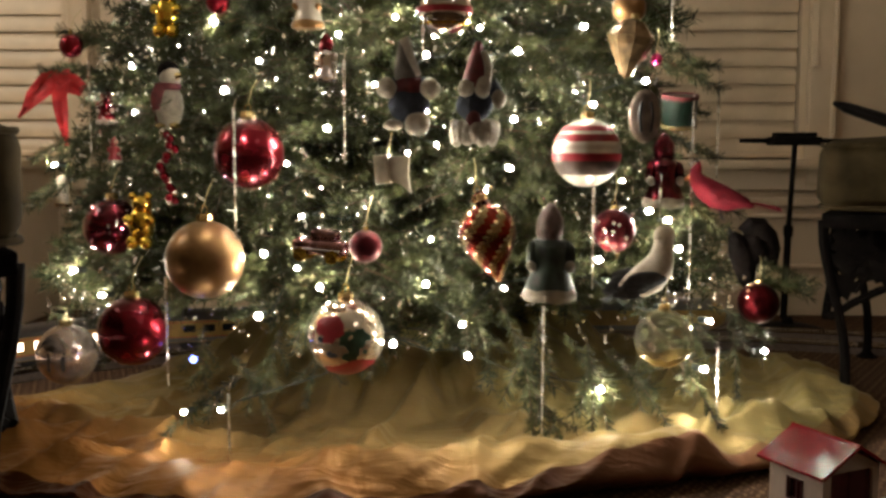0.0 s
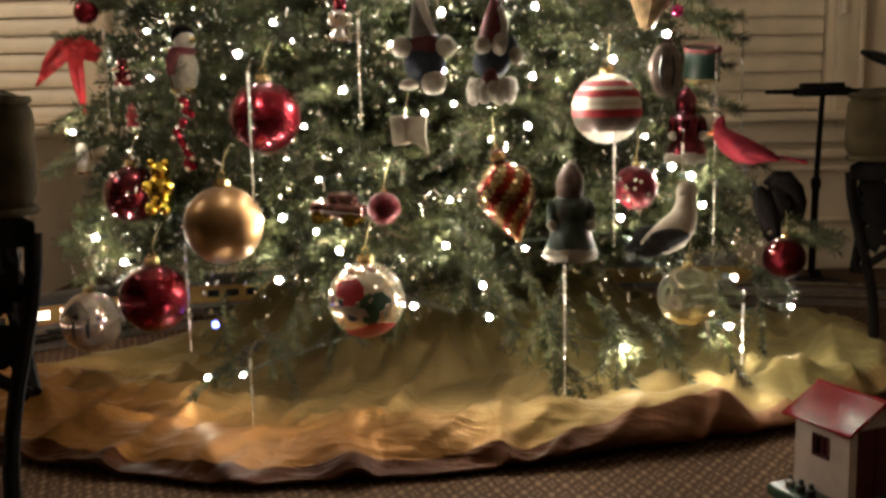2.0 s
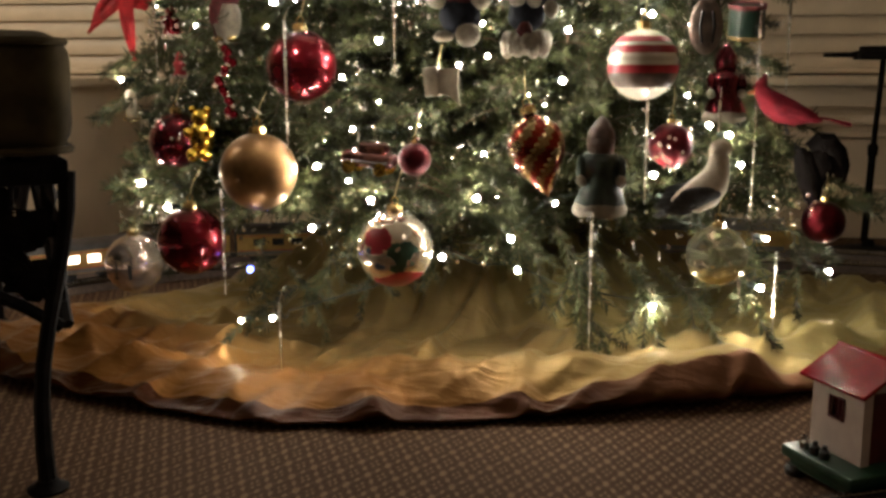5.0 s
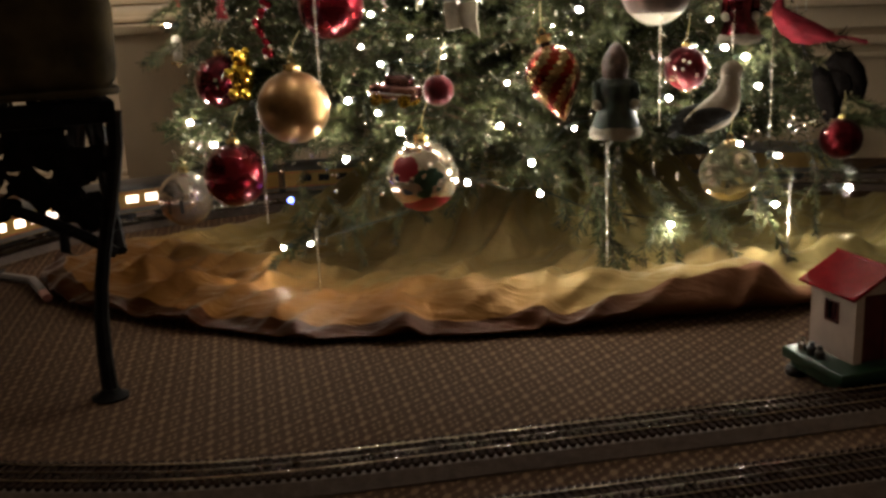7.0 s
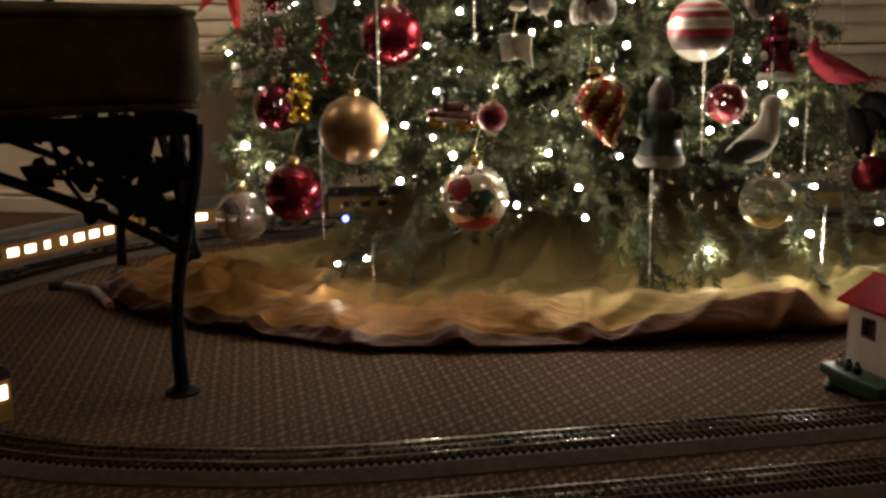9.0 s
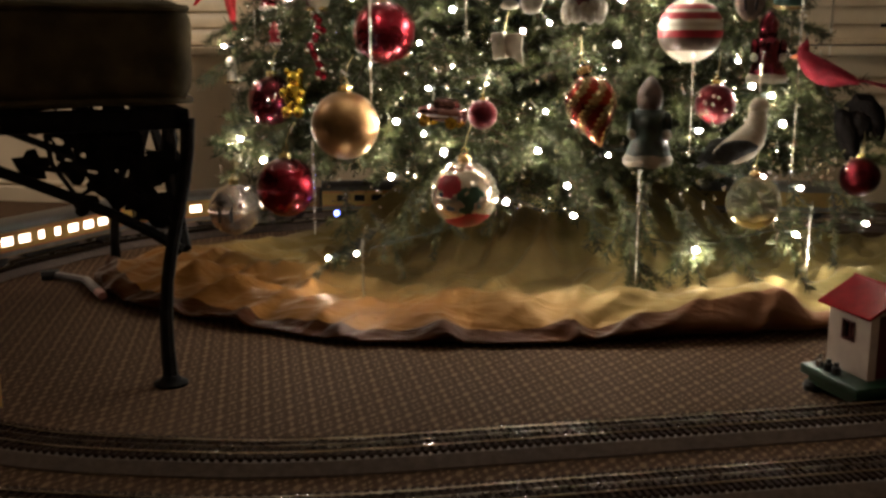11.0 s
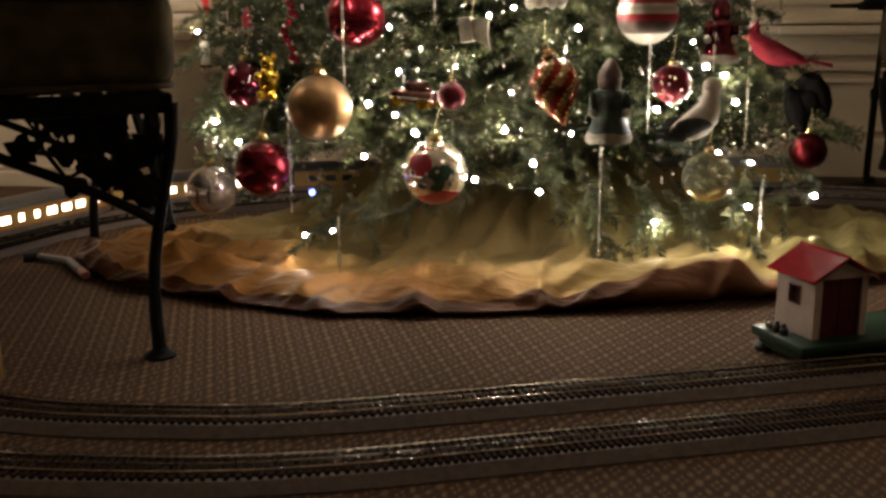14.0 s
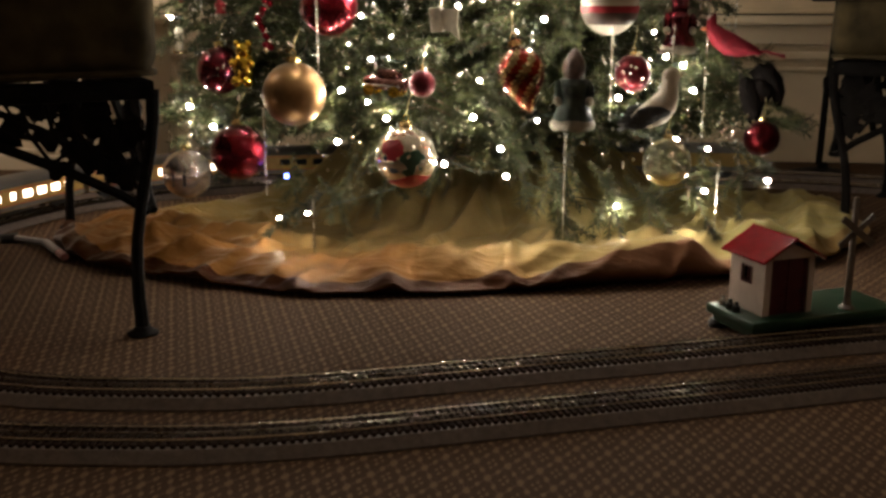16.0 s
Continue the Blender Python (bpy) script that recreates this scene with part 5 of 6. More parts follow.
TINSEL = mat("twisted_silver_tin", (0.88, 0.84, 0.78), 0.27, metal=1.0, vary=0.05, bump=0.0)
CLEAR = mat("clear_gilt_glass", (0.97, 0.92, 0.80), 0.03, vary=0.0, bump=0.0, transmission=0.95, ior=1.07, coat=1.0)
GILT_AND_REFLECTION = mat("pale_gilt_and_reflection", (0.55, 0.44, 0.20), 0.22, metal=0.6, vary=0.3, scale=50, bump=0.1)
PINKB = mat("pink_foil", (0.7, 0.05, 0.25), 0.15, metal=0.8, vary=0.1, bump=0.0)
SHEER = mat("sheer_red_ribbon", (0.62, 0.035, 0.04), 0.6, vary=0.15, scale=60, bump=0.2)
PEARL = mat("pale_pearl_glass", (0.58, 0.47, 0.40), 0.13, metal=0.75, vary=0.2, scale=30, bump=0.15, bump_scale=120, coat=0.5)
GLOBE = mat("pearly_silver_glass", (0.74, 0.64, 0.50), 0.12, metal=0.75, vary=0.18, scale=26, bump=0.05, coat=0.5)
OLDGOLD = mat("olive_gold_glass", (0.42, 0.30, 0.13), 0.18, metal=0.8, vary=0.25, scale=40, bump=0.1, coat=0.4)
MAROON = mat("dull_maroon_cloth", (0.10, 0.018, 0.018), 0.85, vary=0.2, scale=70, bump=0.4, bump_scale=700)
GREYF = mat("grey_felt", (0.09, 0.075, 0.06), 0.9, vary=0.2, scale=70, bump=0.4, bump_scale=700)
FLEECE = mat("cream_fleece", (0.27, 0.23, 0.17), 0.95, vary=0.15, scale=90, bump=0.8, bump_scale=500, sheen=0.2)
MIX = mat("grey_rose_glass", (0.12, 0.08, 0.06), 0.3, metal=0.3, vary=0.3, scale=30, bump=0.05, coat=0.4)
DKBROWN = mat("blackish_brown_cloth", (0.030, 0.024, 0.018), 0.8, vary=0.25, scale=80, bump=0.5, bump_scale=500)
DKLEAF = mat("painted_leaf_green", (0.03, 0.07, 0.04), 0.35, vary=0.3, scale=60, bump=0.1)
ROBE = mat("dark_green_glazed_robe", (0.022, 0.034, 0.024), 0.4, vary=0.35, scale=60, bump=0.3, bump_scale=200)
HOOD = mat("dull_brown_glaze", (0.085, 0.048, 0.036), 0.4, vary=0.35, scale=60, bump=0.3, bump_scale=200)
AMBER = mat("amber_gilt_glass", (0.26, 0.17, 0.085), 0.25, metal=0.5, vary=0.35, scale=40, bump=0.1)
PEWTER = mat("dull_pewter_glass", (0.20, 0.155, 0.125), 0.35, metal=0.5, vary=0.3, scale=50, bump=0.2)
THREAD = mat("gold_thread", (0.5, 0.4, 0.2), 0.4, metal=0.6, vary=0.1, bump=0.0)


def front(p, by=0.034):
    """The place p brought forward out of the boughs."""
    v = Vector(p)
    return v + (Vector((0.1, -0.1, 0.42)) - v).normalized() * by


def hook(parent, r):
    """Cap and hanging loop above a ball of radius r."""
    bm = bmesh.new()
    lathe(bm, [(0, r * 0.97), (r * 0.20, r * 0.97), (r * 0.21, r * 1.05), (r * 0.19, r * 1.17), (r * 0.05, r * 1.18), (0, r * 1.18)], 14, wob=lambda a, z: 1 + 0.05 * math.cos(7 * a))
    c = part("cap", bm, CAP, parent)
    bm = bmesh.new()
    tube(bm, [(r * 0.09 * math.cos(a), 0, r * 1.27 + r * 0.11 * math.sin(a)) for a in (2 * math.pi * k / 10 for k in range(11))], 0.0009, 5, cap=False)
    part("loop", bm, CAP, c)
    bm = bmesh.new()
    tube(bm, [(0, 0, r * 1.36), (0.004, 0.006, r * 1.36 + 0.02), (0.006, 0.03, r * 1.36 + 0.035)], 0.0006, 4)
    part("thread", bm, THREAD, parent)


def glass_ball(p, r, material, label, bands=None, pattern=None, rot=0, by=0.034):
    top = thing("glass_ball", label, "ornament", pose(*front(p, by), 0, 0, rot), group="tree ornaments")
    bm = bmesh.new()
    N = 28 if not pattern else 72
    prof = [(r * math.sin(math.pi * i / N) if 0 < i < N else 0, -r * math.cos(math.pi * i / N)) for i in range(N + 1)]
    lathe(bm, prof, 40 if not pattern else 110)
    mats_ = [material]
    if bands:
        mats_ = [material] + [b[2] for b in bands]
        for f in bm.faces:
            z = f.calc_center_median().z / r
            for i, (a, b, _) in enumerate(bands):
                if a <= z < b:
                    f.material_index = i + 1
    if pattern:
        mats_ = [material] + [q[1] for q in pattern]
        for f in bm.faces:
            c = f.calc_center_median()
            for i, (test, _) in enumerate(pattern):
                if test(c / r):
                    f.material_index = i + 1
    part("ball", bm, mats_, top)
    hook(top, r)
    return top


glass_ball((-0.322, 1.335, 0.283), 0.0515, GOLDM, "large brushed gold glass ball hanging on fir tree")
glass_ball((-0.272, 1.386, 0.425), 0.0475, REDG, "large shiny red glass ball hanging on fir tree")
glass_ball((-0.545, 1.60, 0.304), 0.0455, BURG, "burgundy mirror glass ball with mottled surface")
glass_ball((-0.432, 1.36, 0.180), 0.0470, REDG, "shiny red glass ball hanging low on fir tree")
# dark strokes, and silver patches painted in for the ball's upper sheen
stroke = lambda c: c.y < 0 and min(abs(c.x + 0.22), abs(c.x - 0.26)) < 0.05 and -0.38 < c.z < 0.22
sheen_ = lambda c: 0.12 < c.z < 0.75 and noise.noise(c * 4.6 + Vector((7, 2, 0))) > 0.22
glass_ball((-0.585, 1.50, 0.116), 0.0455, PEARL, "pale pearly glass ball with dark strokes above the cloth", pattern=[(stroke, DKBROWN), (sheen_, SILVER)])
patch = lambda c: c.y < 0 and ((c.x + 0.28) / 0.36) ** 2 + ((c.z - 0.36) / 0.34) ** 2 < 1 + 0.7 * noise.noise(c * 5)
pine = lambda c: c.y < 0 and ((c.x - 0.36) / 0.34) ** 2 + ((c.z + 0.02) / 0.42) ** 2 < 0.8 + 1.6 * noise.noise(c * 4.2)
dots = lambda c: c.y < 0 and min(math.hypot(c.x + 0.52, c.z - 0.08), math.hypot(c.x + 0.30, c.z + 0.30), math.hypot(c.x + 0.18, c.z + 0.32)) < 0.075
redfoot = lambda c: c.z < -0.56 + 0.10 * math.sin(4 * c.x) and c.x > -0.45
glass_ball((-0.130, 1.315, 0.184), 0.0495, GLOBE, "pearly glass ball painted with red patches and dark green", pattern=[(patch, REDP), (pine, DKLEAF), (dots, NAVY), (redfoot, REDP)])
glass_ball((0.195, 1.415, 0.426), 0.0470, CREAM, "cream glass ball with red and rosy horizontal stripes",
           bands=[(-0.60, -0.22, MIX), (-0.22, 0.0, REDP), (0.10, 0.18, WHITEP), (0.33, 0.50, REDP), (0.66, 0.80, REDP)])
# bottom crescent paints in the lit cloth's reflection
gilt = lambda c: c.z < -0.60 + 0.22 * abs(c.x + 0.1) + 0.12 * noise.noise(c * 3)
glass_ball((0.298, 1.375, 0.174), 0.0385, CLEAR, "clear glass ball, cloth reflection painted on its lower rim", by=0.075, pattern=[(gilt, GILT_AND_REFLECTION)])
glass_ball((0.238, 1.44, 0.316), 0.0300, REDDULL, "small red beaded glass ball hanging on fir tree")
glass_ball((-0.002, 1.375, 0.615), 0.0370, SILVER, "rosy silver glass ball with painted bands", bands=[(-0.1, 0.15, REDP), (-0.55, -0.4, GOLDS)])
glass_ball((0.475, 1.545, 0.196), 0.0310, REDDARK, "dark red glass ball at the side of the tree")
glass_ball((-0.635, 1.68, 0.600), 0.0195, REDG, "small shiny red glass ball at the tree's side")
glass_ball((-0.104, 1.325, 0.303), 0.0215, REDDULL, "small dull red glass ball beside a toy car ornament")
glass_ball((-0.33, 1.46, 0.640), 0.017, REDG, "small shiny red glass ball high on fir tree")
glass_ball((0.262, 1.50, 0.635), 0.024, GOLDM, "small pale gold glass ball high on fir tree")
glass_ball((0.306, 1.515, 0.563), 0.0085, PINKB, "tiny pink foil ball hanging on fir tree")


def beads_on(p, r, n, seed):
    """Clear beads in a net over a ball."""
    rnd = random.Random(seed)
    top = thing("bead_cluster", "cluster of clear glass beads hanging on fir tree", "ornament", Matrix.Translation(front(p)), group="tree ornaments")
    bm = bmesh.new()
    ball(bm, (0, 0, 0), 0.0032, 8, 6)
    me = mesh_of(bm, SILVER)
    for k in range(n):
        d = Vector((rnd.gauss(0, 1), rnd.gauss(-0.6, 0.8), rnd.gauss(0, 1))).normalized() * r
        ob = new("bead", me)
        ob.parent, ob.matrix_basis = top, Matrix.Translation(d)


beads_on((0.238, 1.44, 0.316), 0.034, 26, 1)
beads_on((0.425, 1.52, 0.225), 0.030, 24, 2)


def icicle(p, length, turns=None, r=0.0025, lean=0.0):
    ob_bm = bmesh.new()
    turns = turns or length / 0.011
    n = int(turns * 8)
    prev = None
    for i in range(n + 1):
        t = i / n
        a = 2 * math.pi * turns * t
        w = r * (1 - 0.55 * t)
        c = Vector((lean * length * t, 0, -length * t))
        d = Vector((math.cos(a), math.sin(a), 0)) * w
        e = Vector((-math.sin(a), math.cos(a), 0)) * 0.0004
        cur = [ob_bm.verts.new(c + d + e), ob_bm.verts.new(c - d + e), ob_bm.verts.new(c - d - e), ob_bm.verts.new(c + d - e)]
        if prev:
            for k in range(4):
                ob_bm.faces.new((prev[k], prev[(k + 1) % 4], cur[(k + 1) % 4], cur[k]))
        prev = cur
    tube(ob_bm, [(0, 0, 0), (0.002, 0.004, 0.012), (0.003, 0.016, 0.018)], 0.0006, 4)
    solid("icicle_ornament", ob_bm, TINSEL, "thin twisted silver tin icicle hanging on fir tree", "ornament", m=Matrix.Translation(front(p)), smooth=False, group="icicles")


for x, y, z, L in ((-0.278, 1.33, 0.484, 0.198), (-0.133, 1.343, 0.548, 0.133), (-0.601, 1.664, 0.574, 0.161), (-0.378, 1.34, 0.258, 0.148), (-0.272, 1.25, 0.121, 0.105), (0.200, 1.365, 0.380, 0.134),
                   (0.372, 1.561, 0.513, 0.31), (0.433, 1.661, 0.536, 0.149), (0.130, 1.299, 0.229, 0.166), (0.386, 1.42, 0.152, 0.13), (0.473, 1.60, 0.241, 0.066), (-0.029, 1.348, 0.593, 0.045), (0.337, 1.566, 0.66, 0.064), (0.302, 1.436, 0.377, 0.041)):
    icicle((x, y, z), L)


def swirl_drop(p):
    top = thing("drop_ornament", "teardrop glass ornament with red and gold swirls", "ornament", pose(*front(p), 0, -14, 0), group="tree ornaments")
    bm = bmesh.new()
    H = 0.105
    N, S = 34, 36
    rings = []
    for i in range(N + 1):
        t = i / N
        r = 0.0385 * math.sin(math.pi * t ** 0.72) ** 0.85 * (1 - 0.12 * t) if 0 < i < N else 0.0008
        z = 0.045 - H * t
        rings.append([bm.verts.new((r * math.cos(2 * math.pi * k / S), r * math.sin(2 * math.pi * k / S), z)) for k in range(S)])
    for i in range(N):
        for k in range(S):
            f = bm.faces.new((rings[i][k], rings[i + 1][k], rings[i + 1][(k + 1) % S], rings[i][(k + 1) % S]))
            q = (k / S * 6 + i / N * 3.2) % 1
            f.material_index = 0 if q < 0.50 else (1 if q < 0.58 else 2)
    part("drop", bm, [REDO, GILT_AND_REFLECTION, OLDGOLD], top)
    bm = bmesh.new()
    ball(bm, (0, 0, 0.050), 0.009, 14, 8)
    part("knob", bm, REDG, top)
    hook(top, 0.048)


swirl_drop((0.058, 1.312, 0.318))


def lumpy(bm, amt, freq=60):
    for v in bm.verts:
        v.co += Vector((noise.noise(v.co * freq), noise.noise(v.co * freq + Vector((9, 0, 0))), noise.noise(v.co * freq + Vector((0, 9, 0))))) * amt


def figure_bell(p, s, label, robe, trim, hat, rot=0):
    """A hollow moulded figure in a flared robe; kept as one plain shape."""
    bm = bmesh.new()
    lathe(bm, [(0, 0), (0.030, 0.0), (0.032, 0.006), (0.029, 0.012), (0.022, 0.030), (0.021, 0.045), (0.023, 0.055), (0.018, 0.062), (0.0, 0.064)], 20)
    for f in bm.faces:
        f.material_index = 1 if f.calc_center_median().z < 0.013 else 0
    ball(bm, (0, -0.003, 0.069), 0.0158, 14, 10, mi=2)
    ball(bm, (0, -0.010, 0.060), 0.0105, 12, 8, (1, 0.7, 1.2), mi=0)
    lathe(bm, [(0.0165, 0.073), (0.0145, 0.083), (0.007, 0.095), (0, 0.099)], 14, mi=2)
    for sx in (-1, 1):
        ball(bm, (sx * 0.021, -0.006, 0.046), 0.0095, 10, 8, (0.8, 0.9, 1.6), mi=0)
        ball(bm, (sx * 0.022, -0.013, 0.035), 0.006, 10, 8, mi=1)
    lumpy(bm, 0.0022, 90)
    me = mesh_of(bm, [robe, trim, hat])
    ob = new("figure_ornament", me)
    ob.matrix_basis = pose(*front(p, 0.014), 0, 0, rot) @ Matrix.Diagonal((s * 0.88, s, s, 1))
    tagged(ob, label, "ornament", "tree ornaments")


figure_bell((0.140, 1.325, 0.234), 1.28, "moulded bell figure in dark green robe with fleecy hem, brown hood", ROBE, FLEECE, HOOD)
figure_bell((0.312, 1.465, 0.348), 1.08, "moulded figure in red coat with white trim", BURG, FLEECE, BURG)
figure_bell((-0.575, 1.67, 0.47), 0.62, "small moulded figure in shiny red", REDG, WHITEP, REDG)
figure_bell((-0.563, 1.668, 0.405), 0.45, "small moulded figure in red and white", REDP, WHITEP, REDP)
figure_bell((-0.185, 1.375, 0.592), 0.80, "moulded cream and gilt winged figure", CREAM, GOLDM, GOLDM)
figure_bell((-0.159, 1.365, 0.520), 0.66, "moulded red and silver glass figure", SILVER, SILVER, REDG)


def stuffed_doll(p, kind):
    """A soft stuffed doll with a pointed hat; one plain mesh, its origin at the middle of the body."""
    bm = bmesh.new()
    if kind == "mittens":
        ball(bm, (0, 0, -0.020), 0.034, 18, 12, (1.0, 0.6, 0.85), mi=0)
        ball(bm, (0.0, -0.002, 0.008), 0.026, 16, 10, (1.0, 0.65, 0.75), mi=2)
        lathe(bm, [(0, 0.016), (0.022, 0.016), (0.019, 0.030), (0.012, 0.052), (0.005, 0.076), (0, 0.080)], 16, pose(-0.001, 0, 0.004, 0, -8, 0), mi=3)
        tube(bm, [(0.016, -0.016, 0.024), (0.004, -0.014, 0.052), (-0.006, -0.008, 0.082)], [0.004, 0.006, 0.008], 8, mi=1, flat=0.5)
        for sx in (-1, 1):
            ball(bm, (sx * 0.036, -0.008, 0.004), 0.0165, 14, 10, mi=1)
            tube(bm, [(sx * 0.020, 0, 0.012), (sx * 0.034, -0.004, 0.006)], 0.011, 8, mi=0)
        ball(bm, (-0.026, -0.006, -0.052), 0.015, 12, 8, (1.1, 0.7, 0.55), mi=1)
        ball(bm, (0.014, -0.010, -0.050), 0.021, 14, 10, (1.0, 0.7, 0.85), mi=1)
    else:
        ball(bm, (0, 0, -0.012), 0.031, 18, 12, (1.0, 0.65, 0.85), mi=0)
        lathe(bm, [(0, 0.012), (0.024, 0.012), (0.021, 0.030), (0.013, 0.058), (0.005, 0.082), (0, 0.086)], 16, pose(0, 0, 0.002, 0, 4, 0), mi=2)
        tube(bm, [(0.020, -0.014, 0.016), (0.022, -0.010, 0.045), (0.014, -0.006, 0.068)], [0.007, 0.007, 0.004], 8, mi=1)
        ball(bm, (-0.013, -0.020, 0.012), 0.015, 12, 8, (1.0, 0.6, 0.9), mi=1)
        ball(bm, (0.014, -0.018, 0.014), 0.017, 12, 8, (0.8, 0.6, 1.0), mi=1)
        ball(bm, (0.040, -0.006, -0.004), 0.014, 12, 8, (0.8, 0.8, 1.0), mi=1)
        tube(bm, [(0.026, 0, 0.004), (0.036, -0.002, 0.022), (0.042, -0.004, 0.004)], 0.007, 8, mi=0)
        for k in range(9):
            a = math.pi * (0.98 + 1.04 * k / 8)
            ball(bm, (0.030 * math.cos(a), 0.020 * math.sin(a), -0.054 - 0.004 * (k % 2)), 0.0145, 10, 8, (0.85, 0.85, 1.35), mi=1)
        ball(bm, (-0.002, -0.018, -0.044), 0.018, 12, 8, (0.75, 0.6, 1.3), mi=2)
    lumpy(bm, 0.003)
    ob = new("stuffed_doll", mesh_of(bm, [NAVY, FLEECE, MAROON, GREYF]))
    ob.matrix_basis = Matrix.Translation(front(p, 0.012)) @ Matrix.Diagonal((0.80, 0.80, 0.84, 1))
    tagged(ob, "stuffed doll in navy cloth with white mittens and pointed hat" if kind == "mittens" else "stuffed doll in navy cloth with fleecy cream hem", "ornament", "tree ornaments")


stuffed_doll((-0.047, 1.345, 0.507), "mittens")
stuffed_doll((0.040, 1.350, 0.500), "hem")


def penguin(p):
    bm = bmesh.new()
    ball(bm, (0, 0, 0.030), 0.030, 18, 14, (0.82, 0.75, 1.15), mi=0)
    ball(bm, (0.004, -0.002, 0.074), 0.0185, 16, 12, (1, 0.95, 1.0), mi=0)
    ball(bm, (0.001, 0.001, 0.081), 0.0195, 16, 12, (1.0, 0.95, 0.85), mi=2)
    ball(bm, (-0.018, 0.002, 0.034), 0.022, 12, 10, (0.5, 0.8, 1.4), mi=1)
    lathe(bm, [(0.014, 0.052), (0.021, 0.055), (0.021, 0.063), (0.014, 0.066)], 16, mi=1)
    tube(bm, [(-0.006, -0.022, 0.060), (-0.012, -0.026, 0.044), (-0.014, -0.026, 0.024)], [0.009, 0.010, 0.007], 8, mi=1, flat=0.5)
    lathe(bm, [(0.006, 0), (0.004, 0.008), (0, 0.014)], 8, pose(0.018, -0.010, 0.074, 0, 80, -30), mi=3)
    for sx in (-1, 1):
        ball(bm, (sx * 0.012, -0.008, 0.001), 0.010, 10, 8, (1, 1.3, 0.5), mi=3)
    ob = new("penguin_ornament", mesh_of(bm, [FLEECE, MAROON, FEATHER, CAP]))
    ob.matrix_basis = pose(*front(p, 0.008), 0, 0, 0) @ Matrix.Diagonal((0.86, 0.9, 0.98, 1))
    tagged(ob, "white penguin figure with a red scarf and dark cap", "ornament", "tree ornaments")


penguin((-0.412, 1.485, 0.463))


def gold_figure(p):
    bm = bmesh.new()
    ball(bm, (0, 0, 0), 0.022, 16, 10, (0.85, 0.8, 1.3))
    ball(bm, (0.002, -0.004, 0.030), 0.014, 14, 10)
    for sx in (-1, 1):
        ball(bm, (sx * 0.011, -0.002, 0.042), 0.006, 10, 8)
        ball(bm, (sx * 0.016, -0.010, 0.008), 0.008, 10, 8)
        ball(bm, (sx * 0.010, -0.012, -0.024), 0.010, 10, 8)
    ob = solid("gold_figure", bm, GOLDS, "bright gold glass animal figure hanging on fir tree", "ornament", m=Matrix.Translation(front(p)), group="tree ornaments")


gold_figure((-0.452, 1.468, 0.318))
gold_figure((-0.43, 1.55, 0.632))


def bird(p, rot, s, body_m, wing_m, label, tail=0.075, tilt=0):
    top = thing("bird_ornament", label, "ornament", pose(*front(p), 0, tilt, rot) @ Matrix.Diagonal((s, s, s, 1)), group="bird ornaments")
    # faces +x
    bm = bmesh.new()
    prof = [(-0.052, 0.004, 0.008), (-0.040, 0.002, 0.017), (-0.020, 0.0, 0.026), (0.0, 0.003, 0.029), (0.016, 0.012, 0.027), (0.028, 0.026, 0.021), (0.034, 0.040, 0.0165), (0.038, 0.050, 0.0155), (0.042, 0.060, 0.0125), (0.045, 0.067, 0.005)]
    tube(bm, [(x, 0, z) for x, z, r in prof], [r for x, z, r in prof], 16, flat=0.92)
    ball(bm, (0.0415, 0, 0.0565), 0.0165, 16, 10, (1.05, 0.95, 1.0))
    part("body", bm, body_m, top)
    bm = bmesh.new()
    lathe(bm, [(0.0042, 0), (0.0025, 0.009), (0, 0.015)], 8, pose(0.050, 0, 0.053, 0, 100, 0))
    part("beak", bm, mat("horn_beak", (0.25, 0.13, 0.06), 0.4, vary=0.1, bump=0), top)
    for sy in (-1, 1):
        bm = bmesh.new()
        for k in range(4):
            ball(bm, (-0.018 - 0.012 * k, sy * (0.0255 - 0.002 * k), 0.008 - 0.004 * k), 0.030 - 0.003 * k, 14, 8, (1.15, 0.18, 0.42), rot=(0, 18, 0))
        part("wing", bm, wing_m, top)
        bm = bmesh.new()
        ball(bm, (0.0435, sy * 0.0125, 0.056), 0.0019, 8, 6)
        part("eye", bm, BLK, top)
        bm = bmesh.new()
        tube(bm, [(0.0, sy * 0.009, -0.022), (0.004, sy * 0.010, -0.045)], 0.0013, 6)
        part("leg", bm, BLK, top)
    bm = bmesh.new()
    for k in (-1, 0, 1):
        box(bm, (-0.05 - tail / 2, k * 0.006, -0.004 - 0.002 * abs(k)), (tail, 0.012, 0.003), rot=(0, -6, -k * 5), bevel=0.0012)
    part("tail", bm, wing_m, top)


bird((0.277, 1.355, 0.259), 18, 0.84, DOVE, DARKW, "cream dove ornament with slate wings perched on a bough", tail=0.035, tilt=-18)


